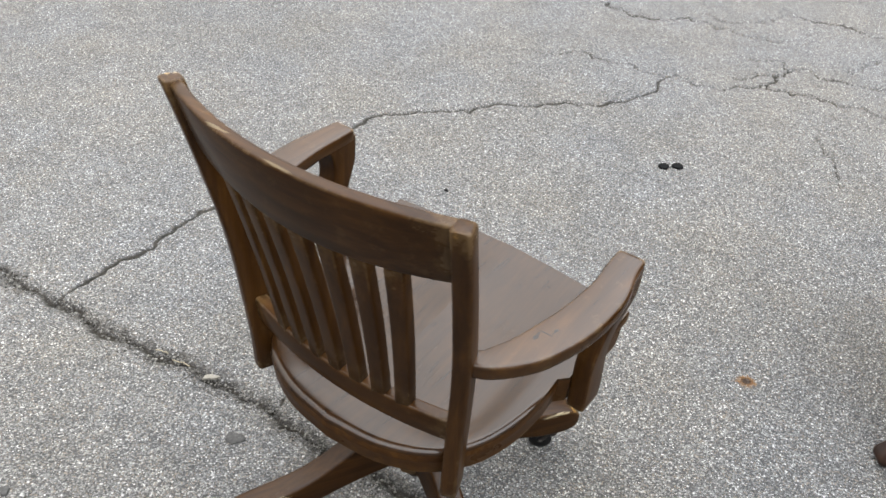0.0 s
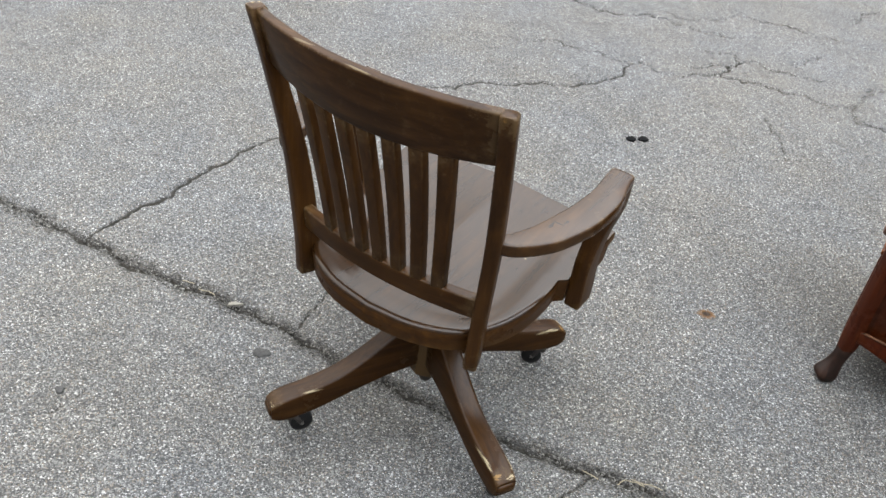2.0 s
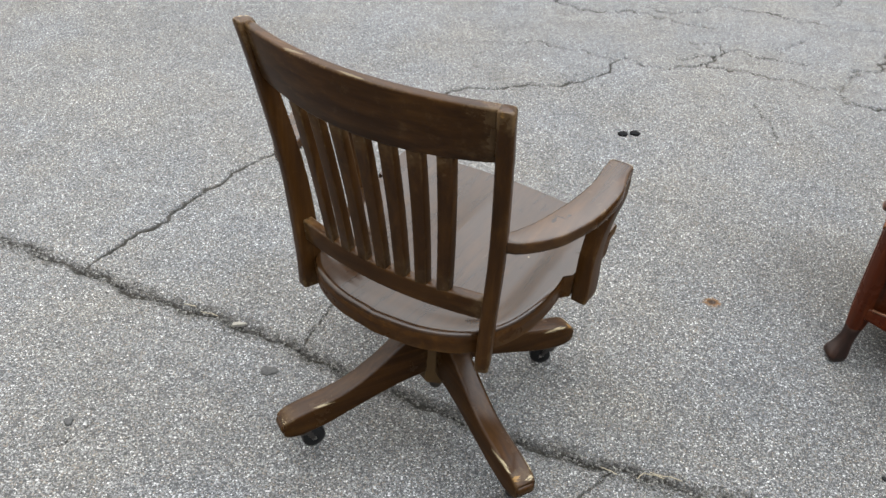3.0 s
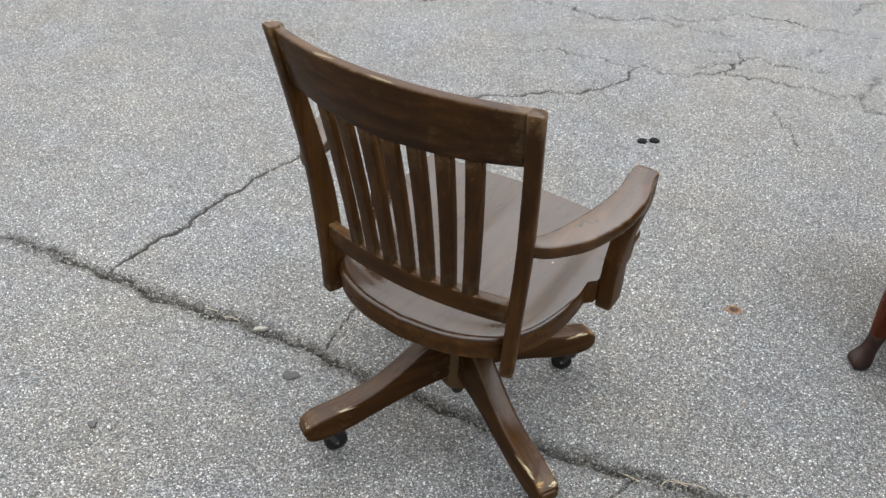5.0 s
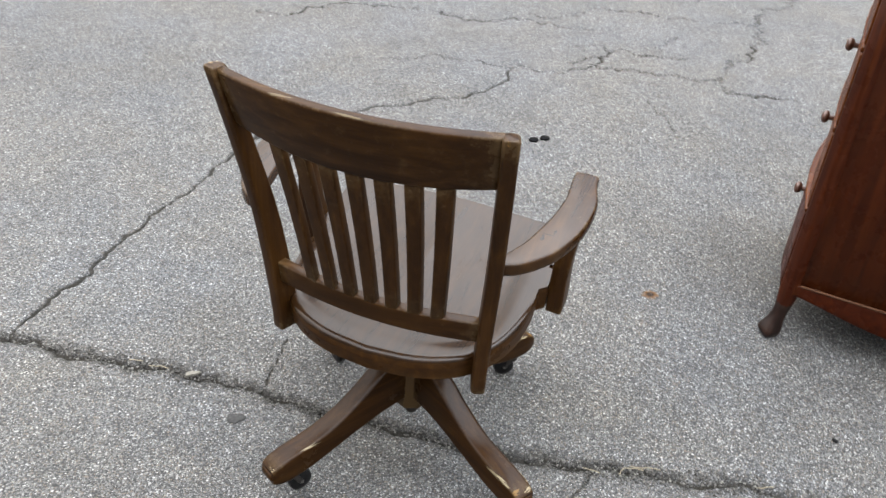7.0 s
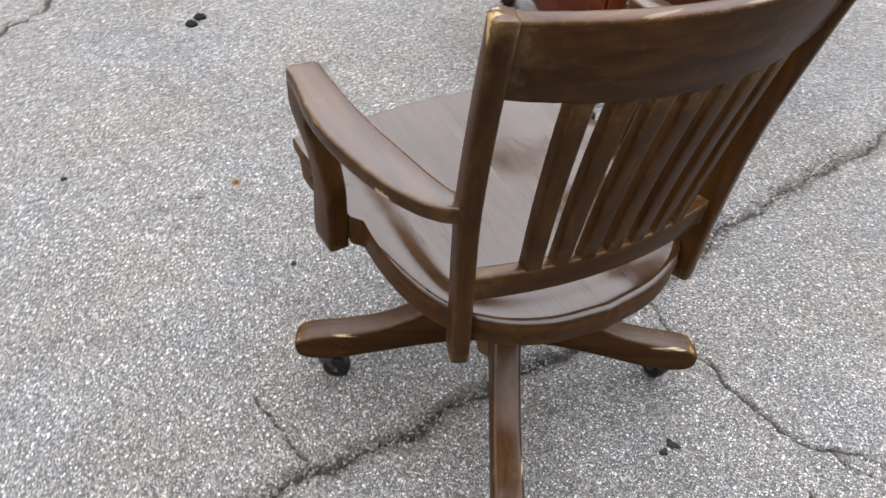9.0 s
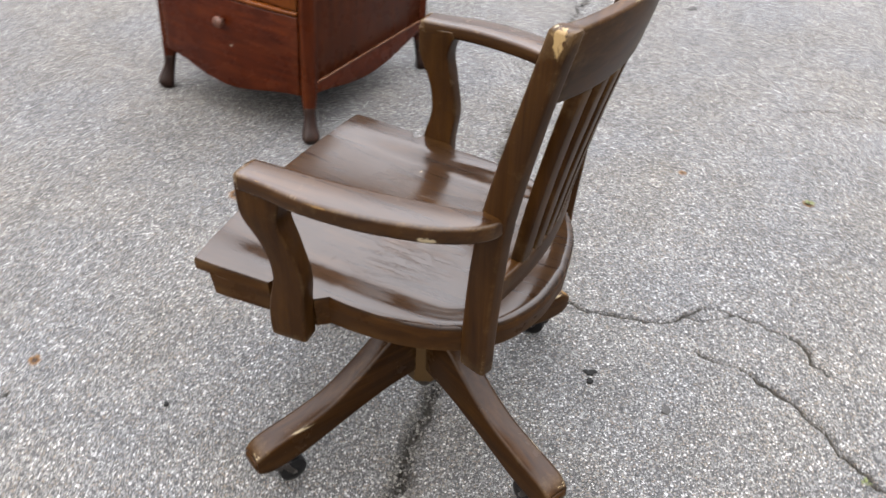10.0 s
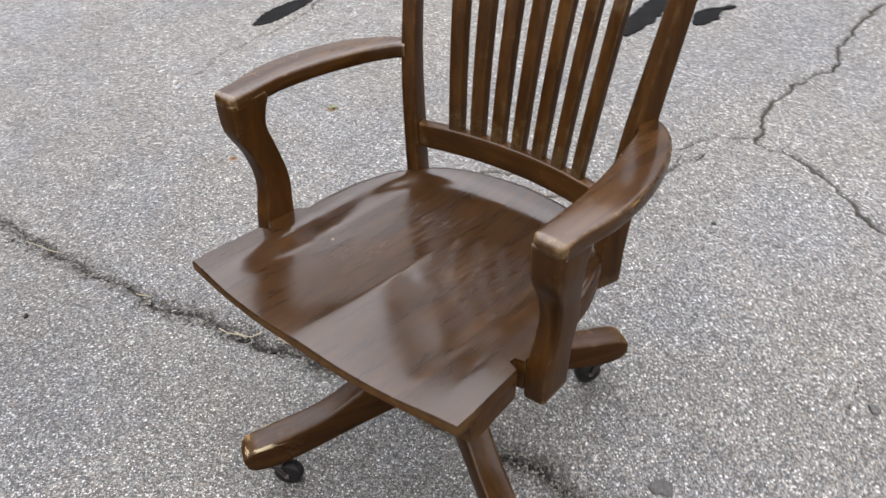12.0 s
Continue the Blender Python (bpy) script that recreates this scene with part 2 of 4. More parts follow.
def asphalt():
    """Old asphalt whose binder has worn off, so that pale and dark chippings stand bare."""
    m = Nodes("worn_asphalt")
    vec = m.coord()
    warp = m.put("ShaderNodeTexNoise", Scale=110.0, Detail=2.0)
    m.link(vec, warp.inputs["Vector"])
    add = m.n.new("ShaderNodeVectorMath")
    add.operation = "MULTIPLY_ADD"
    m.link(warp.outputs["Color"], add.inputs[0])
    add.inputs[1].default_value = (0.004, 0.004, 0.004)
    m.link(vec, add.inputs[2])

    def stones(scale, rnd=1.0):
        v = m.put("ShaderNodeTexVoronoi", Scale=scale, Randomness=rnd)
        m.link(add.outputs[0], v.inputs["Vector"])
        sep = m.n.new("ShaderNodeSeparateColor")
        m.link(v.outputs["Color"], sep.inputs[0])
        return v.outputs["Distance"], sep.outputs[0], sep.outputs[1]

    d1, r1, h1 = stones(310)
    d2, r2, h2 = stones(185)
    small = m.ramp(r1, [(0.0, (0.0140, 0.0140, 0.0140)), (0.18, (0.0440, 0.0440, 0.0436)), (0.55, (0.0815, 0.0815, 0.0803)), (0.85, (0.1150, 0.1150, 0.1128)), (1.0, (0.245, 0.2435, 0.2385))])
    big = m.ramp(r2, [(0.0, (0.0200, 0.0200, 0.0196)), (0.35, (0.0640, 0.0640, 0.0632)), (0.78, (0.1000, 0.0996, 0.0976)), (1.0, (0.195, 0.193, 0.1885))])
    pick = m.grey(h2, [(0.62, 0), (0.66, 1)])
    stone = m.mix(pick, small, big)
    hue = m.mix(m.grey(h1, [(0.1, 1), (0.2, 0)]), stone, (0.0860, 0.0730, 0.0590))
    gap = m.grey(m.mix(pick, m.math("MULTIPLY", d1, 1.0), m.math("MULTIPLY", d2, 0.9)), [(0.36, 0), (0.66, 1)])
    tone = m.mix(m.math("MULTIPLY", gap, 0.93), hue, (0.0215, 0.0215, 0.0212))
    wide = m.noise(vec, 1.3, 5, 0.6)
    mid = m.noise(vec, 8, 5, 0.65)
    tone = m.mix(1.0, tone, m.grey(wide, [(0.3, 0.9), (0.7, 1.06)]), "MULTIPLY")
    tone = m.mix(1.0, tone, m.grey(mid, [(0.3, 0.88), (0.7, 1.08)]), "MULTIPLY")
    dirt = m.n.new("ShaderNodeAttribute")
    dirt.attribute_name = "grime"
    breakup = m.noise(vec, 55, 4, 0.7)
    soiled = m.grey(m.math("ADD", dirt.outputs["Fac"], m.math("MULTIPLY", m.math("SUBTRACT", breakup, 0.5), 0.9)), [(0.3, 0), (0.95, 1)])
    tone = m.mix(m.math("MULTIPLY", soiled, 0.92), tone, m.ramp(breakup, [(0.3, (0.0038, 0.0036, 0.0033)), (0.7, (0.0250, 0.0220, 0.0175))]))
    rust = m.n.new("ShaderNodeAttribute")
    rust.attribute_name = "rust"
    flaky = m.noise(vec, 130, 3, 0.6)
    rusty = m.grey(m.math("ADD", rust.outputs["Fac"], m.math("SUBTRACT", flaky, 0.5)), [(0.42, 0), (0.75, 0.9)])
    tone = m.mix(rusty, tone, m.ramp(rust.outputs["Fac"], [(0.35, (0.085, 0.046, 0.012)), (0.75, (0.055, 0.024, 0.0055)), (0.95, (0.010, 0.0048, 0.0020))]))
    height = m.mix(pick, m.math("SUBTRACT", 1.0, d1), m.math("SUBTRACT", 1.15, d2))
    normal = m.bump(height, 0.50, 0.0035)
    tan = m.noise(vec, 2.3, 4, 0.6)
    tone = m.mix(1.0, tone, m.ramp(tan, [(0.36, (0.985, 1.0, 1.03)), (0.66, (1.03, 0.998, 0.945))]), "MULTIPLY")
    return m.done(tone, 0.9, normal, spec=0.12)


ASPHALT = asphalt()


# ---------------------------------------------------------------- mesh helpers
def finish(bm, name, material, angle=40):
    bmesh.ops.recalc_face_normals(bm, faces=bm.faces)
    me = bpy.data.meshes.new(name)
    bm.to_mesh(me)
    bm.free()
    me.materials.append(material)
    me.polygons.foreach_set("use_smooth", [True] * len(me.polygons))
    me.set_sharp_from_angle(angle=radians(angle))
    return me


def part(name, bm, material, parent, label="", angle=40):
    """Links a bmesh as ONE mesh object under a thing or part."""
    ob = new(name, finish(bm, name, material, angle))
    ob.parent = parent
    if label:
        ob["label"] = label
    return ob


def thing(name, bm, material, label, category, group="", kind="", at=None, angle=40):
    ob = new(name, finish(bm, name, material, angle))
    if at is not None:
        ob.matrix_world = at
    return tagged(ob, label, category, group, kind)


def rounded(w, h, r, n=3):
    """A rounded rectangle, counter-clockwise, as pairs."""
    r = min(r, w / 2 - 1e-4, h / 2 - 1e-4)
    out = []
    for cx, cy, a0 in ((w / 2 - r, h / 2 - r, 0), (-w / 2 + r, h / 2 - r, 90), (-w / 2 + r, -h / 2 + r, 180), (w / 2 - r, -h / 2 + r, 270)):
        for k in range(n + 1):
            a = radians(a0 + 90 * k / n)
            out.append((cx + r * math.cos(a), cy + r * math.sin(a)))
    return out


def loft(rings, bm=None):
    """Skins rings of equally many points and caps both ends."""
    bm = bm or bmesh.new()
    rows = [[bm.verts.new(p) for p in ring] for ring in rings]
    n = len(rows[0])
    for a, b in zip(rows, rows[1:]):
        for i in range(n):
            bm.faces.new((a[i], a[(i + 1) % n], b[(i + 1) % n], b[i]))
    bm.faces.new(rows[0][::-1])
    bm.faces.new(rows[-1])
    return bm


def spline(points, count):
    """Points spread along a smooth curve through the given ones (any number of columns)."""
    p = np.array(points, float)
    p = np.vstack((2 * p[0] - p[1], p, 2 * p[-1] - p[-2]))
    out = []
    for s in np.linspace(0, len(points) - 1, count):
        i = min(int(s), len(points) - 2)
        t = s - i
        a, b, c, d = p[i:i + 4]
        out.append(0.5 * (2 * b + (c - a) * t + (2 * a - 5 * b + 4 * c - d) * t * t + (3 * b - a - 3 * c + d) * t ** 3))
    return out


def sweep(stations, radius=0.005, end=0.004, bm=None, n=3):
    """Stations of (centre, width axis, height axis, width, height): a bar with eased edges and ends."""
    st = [(Vector(c), Vector(a).normalized(), Vector(b).normalized(), w, h) for c, a, b, w, h in stations]
    first = (st[1][0] - st[0][0]).normalized() * end
    last = (st[-2][0] - st[-1][0]).normalized() * end
    rings = []

    def ring(c, a, b, w, h):
        rings.append([c + a * u + b * v for u, v in rounded(w, h, radius, n)])

    c, a, b, w, h = st[0]
    ring(c, a, b, w - 2 * end, h - 2 * end)
    ring(c + first * 0.35, a, b, w - 0.7 * end, h - 0.7 * end)
    ring(c + first, a, b, w, h)
    for s in st[1:-1]:
        ring(*s)
    c, a, b, w, h = st[-1]
    ring(c + last, a, b, w, h)
    ring(c + last * 0.35, a, b, w - 0.7 * end, h - 0.7 * end)
    ring(c, a, b, w - 2 * end, h - 2 * end)
    return loft(rings, bm)


def lathe(profile, axis="z", n=24, bm=None, at=(0, 0, 0)):
    """Turns (radius, height) pairs round an axis."""
    rings = []
    for r, h in profile:
        ring = []
        for k in range(n):
            a = 2 * math.pi * k / n
            x, y = r * math.cos(a), r * math.sin(a)
            v = {"z": (x, y, h), "x": (h, x, y), "y": (y, h, x)}[axis]
            ring.append(Vector(v) + Vector(at))
        rings.append(ring)
    return loft(rings, bm)


def blob(radius, height, seed, n=18, jag=0.35, stretch=1.0):
    """A low ragged pat lying on the ground."""
    rnd = random.Random(seed)
    ph = [rnd.uniform(0, 6.28) for _ in range(4)]
    edge = []
    for k in range(n):
        a = 2 * math.pi * k / n
        edge.append(radius * (1 + jag * (0.5 * math.sin(2 * a + ph[0]) + 0.35 * math.sin(3 * a + ph[1]) + 0.3 * math.sin(5 * a + ph[2]))))
    rings = []
    for f, z in ((1.0, -0.002), (0.97, height * 0.5), (0.85, height), (0.4, height * 1.05)):
        rings.append([(edge[k] * f * stretch * math.cos(2 * math.pi * k / n), edge[k] * f * math.sin(2 * math.pi * k / n), z) for k in range(n)])
    return loft(rings)


# ---------------------------------------------------------------- ground
JOINT_AT, JOINT_ACROSS = 1.3424, Vector((0.3526, 0.9358))     # the long joint lies in a shallow valley


def ground_z(x, y):
    """Height of the asphalt: it falls gently towards the joint from both sides."""
    d = x * JOINT_ACROSS.x + y * JOINT_ACROSS.y - JOINT_AT
    away = np.sqrt(d * d + 0.03 ** 2) - 0.03
    return np.where(d < 0, 0.065, 0.055) * np.minimum(away, 2.0)


def on_ground(x, y, turn=0.0, lift=0.0):
    """A matrix that lays a thing on the asphalt, tilted with it."""
    z, e = float(ground_z(x, y)), 0.02
    normal = Vector((z - float(ground_z(x + e, y)), z - float(ground_z(x, y + e)), e)).normalized()
    return Matrix.Translation((x, y, z + lift)) @ Vector((0, 0, 1)).rotation_difference(normal).to_matrix().to_4x4() @ Matrix.Rotation(radians(turn), 4, "Z")


CRACKS = {
    # name: half width of the open crack, half width of its soiled band, points
    "joint": (0.0060, 0.040, [(-2.15, 2.33), (-1.55, 2.06), (-1.174, 1.872), (-1.047, 1.830), (-0.950, 1.789), (-0.804, 1.735), (-0.680, 1.687), (-0.567, 1.643), (-0.441, 1.598), (-0.320, 1.553), (-0.222, 1.512), (-0.145, 1.486),
                              (-0.053, 1.436), (0.0, 1.405), (0.088, 1.366), (0.215, 1.318), (0.300, 1.275), (0.416, 1.237), (0.504, 1.209), (0.606, 1.181), (0.688, 1.160), (0.783, 1.136), (0.915, 1.110), (1.005, 1.076), (1.131, 1.033),
                              (1.270, 0.987), (1.412, 0.938), (1.580, 0.862), (1.731, 0.812), (1.938, 0.722), (2.142, 0.618), (2.492, 0.443), (2.929, 0.269), (3.50, 0.03)]),
    "long": (0.0045, 0.01, [(-0.807, 1.737), (-0.770, 1.820), (-0.747, 1.861), (-0.690, 1.948), (-0.649, 2.054), (-0.615, 2.135), (-0.555, 2.216), (-0.483, 2.355), (-0.394, 2.499), (-0.32, 2.65), (-0.254, 2.764), (-0.175, 2.869), (-0.039, 2.911), (0.125, 2.935),
                            (0.207, 3.02), (0.266, 3.025), (0.382, 3.058), (0.458, 3.085), (0.568, 3.078), (0.620, 3.114), (0.748, 3.193), (0.792, 3.235), (0.805, 3.30), (0.878, 3.405)]),
    "far_a": (0.0042, 0.009, [(0.878, 3.405), (0.919, 3.359), (1.013, 3.323), (1.093, 3.346), (1.188, 3.378), (1.252, 3.434), (1.313, 3.526), (1.351, 3.575), (1.459, 3.581), (1.554, 3.542), (1.598, 3.511), (1.700, 3.503)]),
    "far_b": (0.0030, 0.008, [(1.252, 3.434), (1.318, 3.340), (1.418, 3.338), (1.532, 3.299), (1.606, 3.256), (1.635, 3.234), (1.769, 3.262)]),
    "far_c": (0.0055, 0.012, [(2.001, 2.974), (1.940, 3.023), (1.884, 3.057), (1.794, 3.071), (1.729, 3.087), (1.722, 3.122), (1.740, 3.196), (1.769, 3.262), (1.820, 3.333), (1.868, 3.392), (1.950, 3.470), (2.025, 3.493), (2.085, 3.608), (2.112, 3.687), (2.201, 3.856), (2.260, 3.965),
                              (2.310, 4.014), (2.330, 4.133), (2.428, 4.221), (2.544, 4.276), (2.641, 4.338), (2.730, 4.534), (2.758, 4.645), (2.90, 4.85)]),
    "far_d": (0.0030, 0.008, [(0.878, 3.405), (0.773, 3.396), (0.726, 3.425), (0.652, 3.451), (0.603, 3.480), (0.542, 3.523), (0.424, 3.486)]),
    "far_e": (0.0042, 0.012, [(-0.313, 4.166), (-0.160, 4.093), (0.037, 4.270), (0.172, 4.292), (0.278, 4.248), (0.368, 4.262), (0.426, 4.202), (0.560, 4.193), (0.643, 4.119), (0.712, 4.064), (0.854, 4.040), (1.032, 4.056), (1.122, 3.989), (1.215, 3.949), (1.408, 3.916)]),
    "far_f": (0.0042, 0.012, [(1.049, 4.161), (1.212, 4.083), (1.488, 4.246), (1.630, 4.209), (1.762, 4.144), (1.898, 4.099), (2.027, 4.046), (2.217, 4.002), (2.290, 3.992)]),
    "far_g": (0.0030, 0.009, [(2.087, 4.385), (2.205, 4.538), (2.317, 4.664), (2.468, 4.710), (2.602, 4.709)]),
    "far_h": (0.0024, 0.007, [(1.114, 3.452), (1.198, 3.483), (1.313, 3.526)]),
    "far_i": (0.0022, 0.007, [(1.212, 3.671), (1.282, 3.680), (1.341, 3.641), (1.351, 3.575)]),
    "far_j": (0.0022, 0.007, [(1.598, 3.599), (1.672, 3.707), (1.770, 3.799)]),
    "faint": (0.0016, 0.006, [(1.343, 3.016), (1.351, 2.902), (1.374, 2.819), (1.360, 2.692)]),
    "spur": (0.0014, 0.006, [(-0.146, 1.487), (-0.125, 1.537), (-0.110, 1.574), (-0.095, 1.626), (-0.085, 1.667)]),
    "rear": (0.0022, 0.008, [(0.63, 1.19), (0.617, 1.176), (0.570, 1.115), (0.521, 1.05), (0.496, 0.99), (0.447, 0.913), (0.423, 0.866), (0.398, 0.800), (0.404, 0.735), (0.429, 0.673), (0.395, 0.613), (0.367, 0.574), (0.312, 0.530), (0.268, 0.508), (0.185, 0.498)]),
    "fork": (0.0013, 0.006, [(0.404, 0.735), (0.380, 0.685), (0.385, 0.640), (0.398, 0.613)]),
    "side": (0.0026, 0.007, [(0.297, 0.737), (0.247, 0.682), (0.219, 0.656), (0.158, 0.622), (0.129, 0.600), (0.094, 0.592), (0.055, 0.571), (0.0, 0.569), (-0.036, 0.553), (-0.085, 0.540), (-0.099, 0.522), (-0.135, 0.487), (-0.198, 0.431), (-0.272, 0.364)]),
    "link": (0.0018, 0.006, [(-0.198, 0.431), (-0.208, 0.355), (-0.250, 0.307), (-0.307, 0.273), (-0.397, 0.272)]),
    "back": (0.0034, 0.008, [(-0.88, -0.58), (-0.793, -0.455), (-0.730, -0.357), (-0.706, -0.297), (-0.673, -0.252), (-0.664, -0.182), (-0.643, -0.098), (-0.586, -0.067), (-0.519, -0.013), (-0.507, 0.040), (-0.458, 0.089), (-0.452, 0.119), (-0.433, 0.192), (-0.405, 0.270),
                             (-0.410, 0.302), (-0.443, 0.331), (-0.517, 0.365), (-0.540, 0.410), (-0.588, 0.462), (-0.609, 0.504), (-0.622, 0.524), (-0.626, 0.566), (-0.652, 0.604), (-0.69, 0.65), (-0.78, 0.85), (-1.18, 1.11)]),
    "hair": (0.0009, 0.004, [(-0.53, 1.157), (-0.548, 1.130), (-0.57, 1.079)]),
    "short": (0.0014, 0.005, [(0.170, 2.190), (0.210, 2.168), (0.245, 2.158), (0.270, 2.140)]),
    "thin": (0.0016, 0.006, [(1.360, 0.178), (1.338, 0.142), (1.305, 0.103), (1.296, 0.012), (1.282, -0.027), (1.233, -0.081), (1.199, -0.150), (1.156, -0.202), (1.08, -0.42), (1.005, -0.606)]),
}
PITS = [(0.950, 1.776, 0.027), (0.350, 2.117, 0.018), (1.003, 0.534, 0.014), (0.800, 0.262, 0.02)]


def ragged_line(points, rnd, step=0.012, jag=0.16):
    """A crack's wandering line between its bends."""
    pts = [Vector(p) for p in points]
    while True:
        out, grew = [pts[0]], False
        for a, b in zip(pts, pts[1:]):
            d = b - a
            if d.length > step and len(pts) < 3000:
                side = Vector((-d.y, d.x)) * rnd.uniform(-jag, jag)
                out.append((a + b) / 2 + side * min(1, 0.12 / d.length))
                grew = True
            out.append(b)
        pts = out
        if not grew:
            return np.array([tuple(p) for p in pts])


def spread(stops, reach):
    """Steps along one axis: (from, step) pairs, then ever longer steps out to the horizon."""
    mid = []
    for (lo, step), (hi, _) in zip(stops, stops[1:]):
        mid += list(np.arange(lo, hi - step / 2, step))
    mid.append(stops[-1][0])
    tail, x, d = [], 0.0, 0.012
    while x < reach:
        d *= 1.22
        x += d
        tail.append(x)
    return np.concatenate((mid[0] - np.array(tail)[::-1], mid, mid[-1] + np.array(tail)))


def ground():
    xs = spread([(-2.2, 0.012), (-1.3, 0.0055), (1.6, 0.008), (2.9, 0.011), (3.5, 0.011)], 400)
    ys = spread([(-0.95, 0.0055), (2.2, 0.007), (3.6, 0.009), (5.2, 0.009)], 400)
    nx, ny = len(xs), len(ys)
    X, Y = np.meshgrid(xs, ys)
    rnd = random.Random(5)
    gen = np.random.RandomState(3)
    # gentle rise and fall, and the chippings' roughness
    Z = 0.0012 * np.sin(X * 3.1 + 1.3 * np.sin(Y * 1.7)) + 0.0012 * np.sin(Y * 4.3 + X)
    Z += ground_z(X, Y) + gen.normal(0, 0.0006, X.shape)
    grime, rust = np.zeros(X.shape), np.zeros(X.shape)
    for name, (half, band, points) in CRACKS.items():
        far = name.startswith("far")
        line = ragged_line(points, rnd, 0.03, 0.4) if far else ragged_line(points, rnd, jag=0.17)
        fade = np.clip(0.75 + 0.6 * np.sin(X * 7.3 + 2 * np.sin(Y * 5.1)) + 0.3 * np.sin(X * 19 - Y * 13), 0.25, 1) if far else 1.0
        dist = np.full(X.shape, 9.0)
        for a, b in zip(line, line[1:]):
            pad = band * 2.5 + 0.03
            i0, i1 = np.searchsorted(xs, [min(a[0], b[0]) - pad, max(a[0], b[0]) + pad])
            j0, j1 = np.searchsorted(ys, [min(a[1], b[1]) - pad, max(a[1], b[1]) + pad])
            if i1 <= i0 or j1 <= j0:
                continue
            sx, sy = X[j0:j1, i0:i1], Y[j0:j1, i0:i1]
            d = b - a
            t = np.clip(((sx - a[0]) * d[0] + (sy - a[1]) * d[1]) / max(d @ d, 1e-9), 0, 1)
            dd = np.hypot(sx - a[0] - t * d[0], sy - a[1] - t * d[1])
            dist[j0:j1, i0:i1] = np.minimum(dist[j0:j1, i0:i1], dd)
        clean = 1 - 0.45 * np.clip((X - 0.55) / 0.5, 0, 1) if name == "joint" else 1.0
        wob = 1 + 0.5 * np.sin(X * 23 + Y * 17) * np.sin(X * 11 - Y * 29)
        lumps = 0.5 + 0.5 * np.sin(X * 61 + 3 * np.sin(Y * 47)) * np.sin(Y * 71 + 2 * np.sin(X * 53))
        w = half * np.clip(wob * (0.7 + 0.6 * lumps), 0.35, 1.6) * clean
        Z -= 0.016 * np.exp(-(dist / (w * 1.15)) ** 2)
        Z -= (0.004 if name == "joint" else 0.0012) * np.exp(-(dist / band) ** 2)
        core = fade * np.exp(-(dist / (w * 1.25)) ** 2)
        veil = np.exp(-(dist / (band * wob.clip(0.3, 1.8))) ** 2) * (0.40 + 0.42 * lumps if name == "joint" else 0.3) * fade * clean
        grime = np.maximum(grime, np.maximum((1.45 if name == "joint" else 1.8) * core, veil))
    for px, py, r in PITS:
        d = np.hypot(X - px, (Y - py) * 1.2)
        rust = np.maximum(rust, 1.05 * np.exp(-(d / r) ** 2))
    co = np.stack((X, Y, Z), -1).reshape(-1, 3)
    idx = np.arange(nx * ny).reshape(ny, nx)
    quads = np.stack((idx[:-1, :-1], idx[:-1, 1:], idx[1:, 1:], idx[1:, :-1]), -1).reshape(-1, 4)
    me = bpy.data.meshes.new("ground")
    me.vertices.add(len(co))
    me.vertices.foreach_set("co", co.ravel())
    me.loops.add(quads.size)
    me.loops.foreach_set("vertex_index", quads.ravel().astype(np.int32))
    me.polygons.add(len(quads))
    me.polygons.foreach_set("loop_start", np.arange(0, quads.size, 4, dtype=np.int32))
    me.polygons.foreach_set("use_smooth", np.ones(len(quads), dtype=bool))
    for key, values in (("grime", grime), ("rust", rust)):
        me.attributes.new(key, "FLOAT", "POINT").data.foreach_set("value", values.ravel().astype(np.float32))
    me.update(calc_edges=True)
    me.materials.append(ASPHALT)
    return tagged(new("ground", me), "worn grey asphalt lot with exposed chippings and branching cracks", "asphalt", kind="structure")


ground()


# ---------------------------------------------------------------- swivel armchair
PIVOT = (0.2152, 1.3264)
CHAIR_TURN = -28.8
BASE_TURN = 32.6 + 28.8        # of the four-legged base, against the seat

SEAT_Z = 0.468
BASE_Z = 0.0137                # the base stands astride the valley of the joint


def seat_outline():
    """Half of the seat's rim, from the middle of the front round to the middle of the back: x, y."""
    front = [tuple(p) for p in spline([(0.0, 0.292), (0.09, 0.291), (0.18, 0.284), (0.270, 0.272)], 15)]
    side = [(0.2705, 0.245), (0.2695, 0.22), (0.268, 0.195), (0.267, 0.17), (0.266, 0.148), (0.2655, 0.144), (0.250, 0.140), (0.250, 0.128), (0.2645, 0.124), (0.2645, 0.095), (0.2640, 0.066)]
    back = [tuple(p) for p in spline([(0.2495, 0.05), (0.251, 0.0), (0.244, -0.07), (0.220, -0.14), (0.172, -0.199), (0.095, -0.236), (0.0, -0.249)], 26)]
    return front + side + back


def ease(v, lo, hi):
    t = max(0.0, min(1.0, (v - lo) / (hi - lo)))
    return t * t * (3 - 2 * t)


def seat_dip(x, y):
    """The saddle: two shallow hollows that meet in a ridge at the front and run together behind."""
    wall = ease(0.250 - abs(x), 0.022, 0.080)
    pair = wall * math.sin(min(1.0, abs(x) / 0.14) * math.pi / 2)
    bowl = wall
    w = ease(y, -0.13, 0.09)
    deep = ease(y, -0.215, -0.10) * (1 - 0.7 * ease(y, 0.10, 0.29))
    return -deep * (0.0115 * bowl * (1 - w) + 0.0115 * pair * w)


def seat_fall(y):
    """The seat slopes down towards the rear."""
    return 0.007 - 0.079 * (0.27 - y)


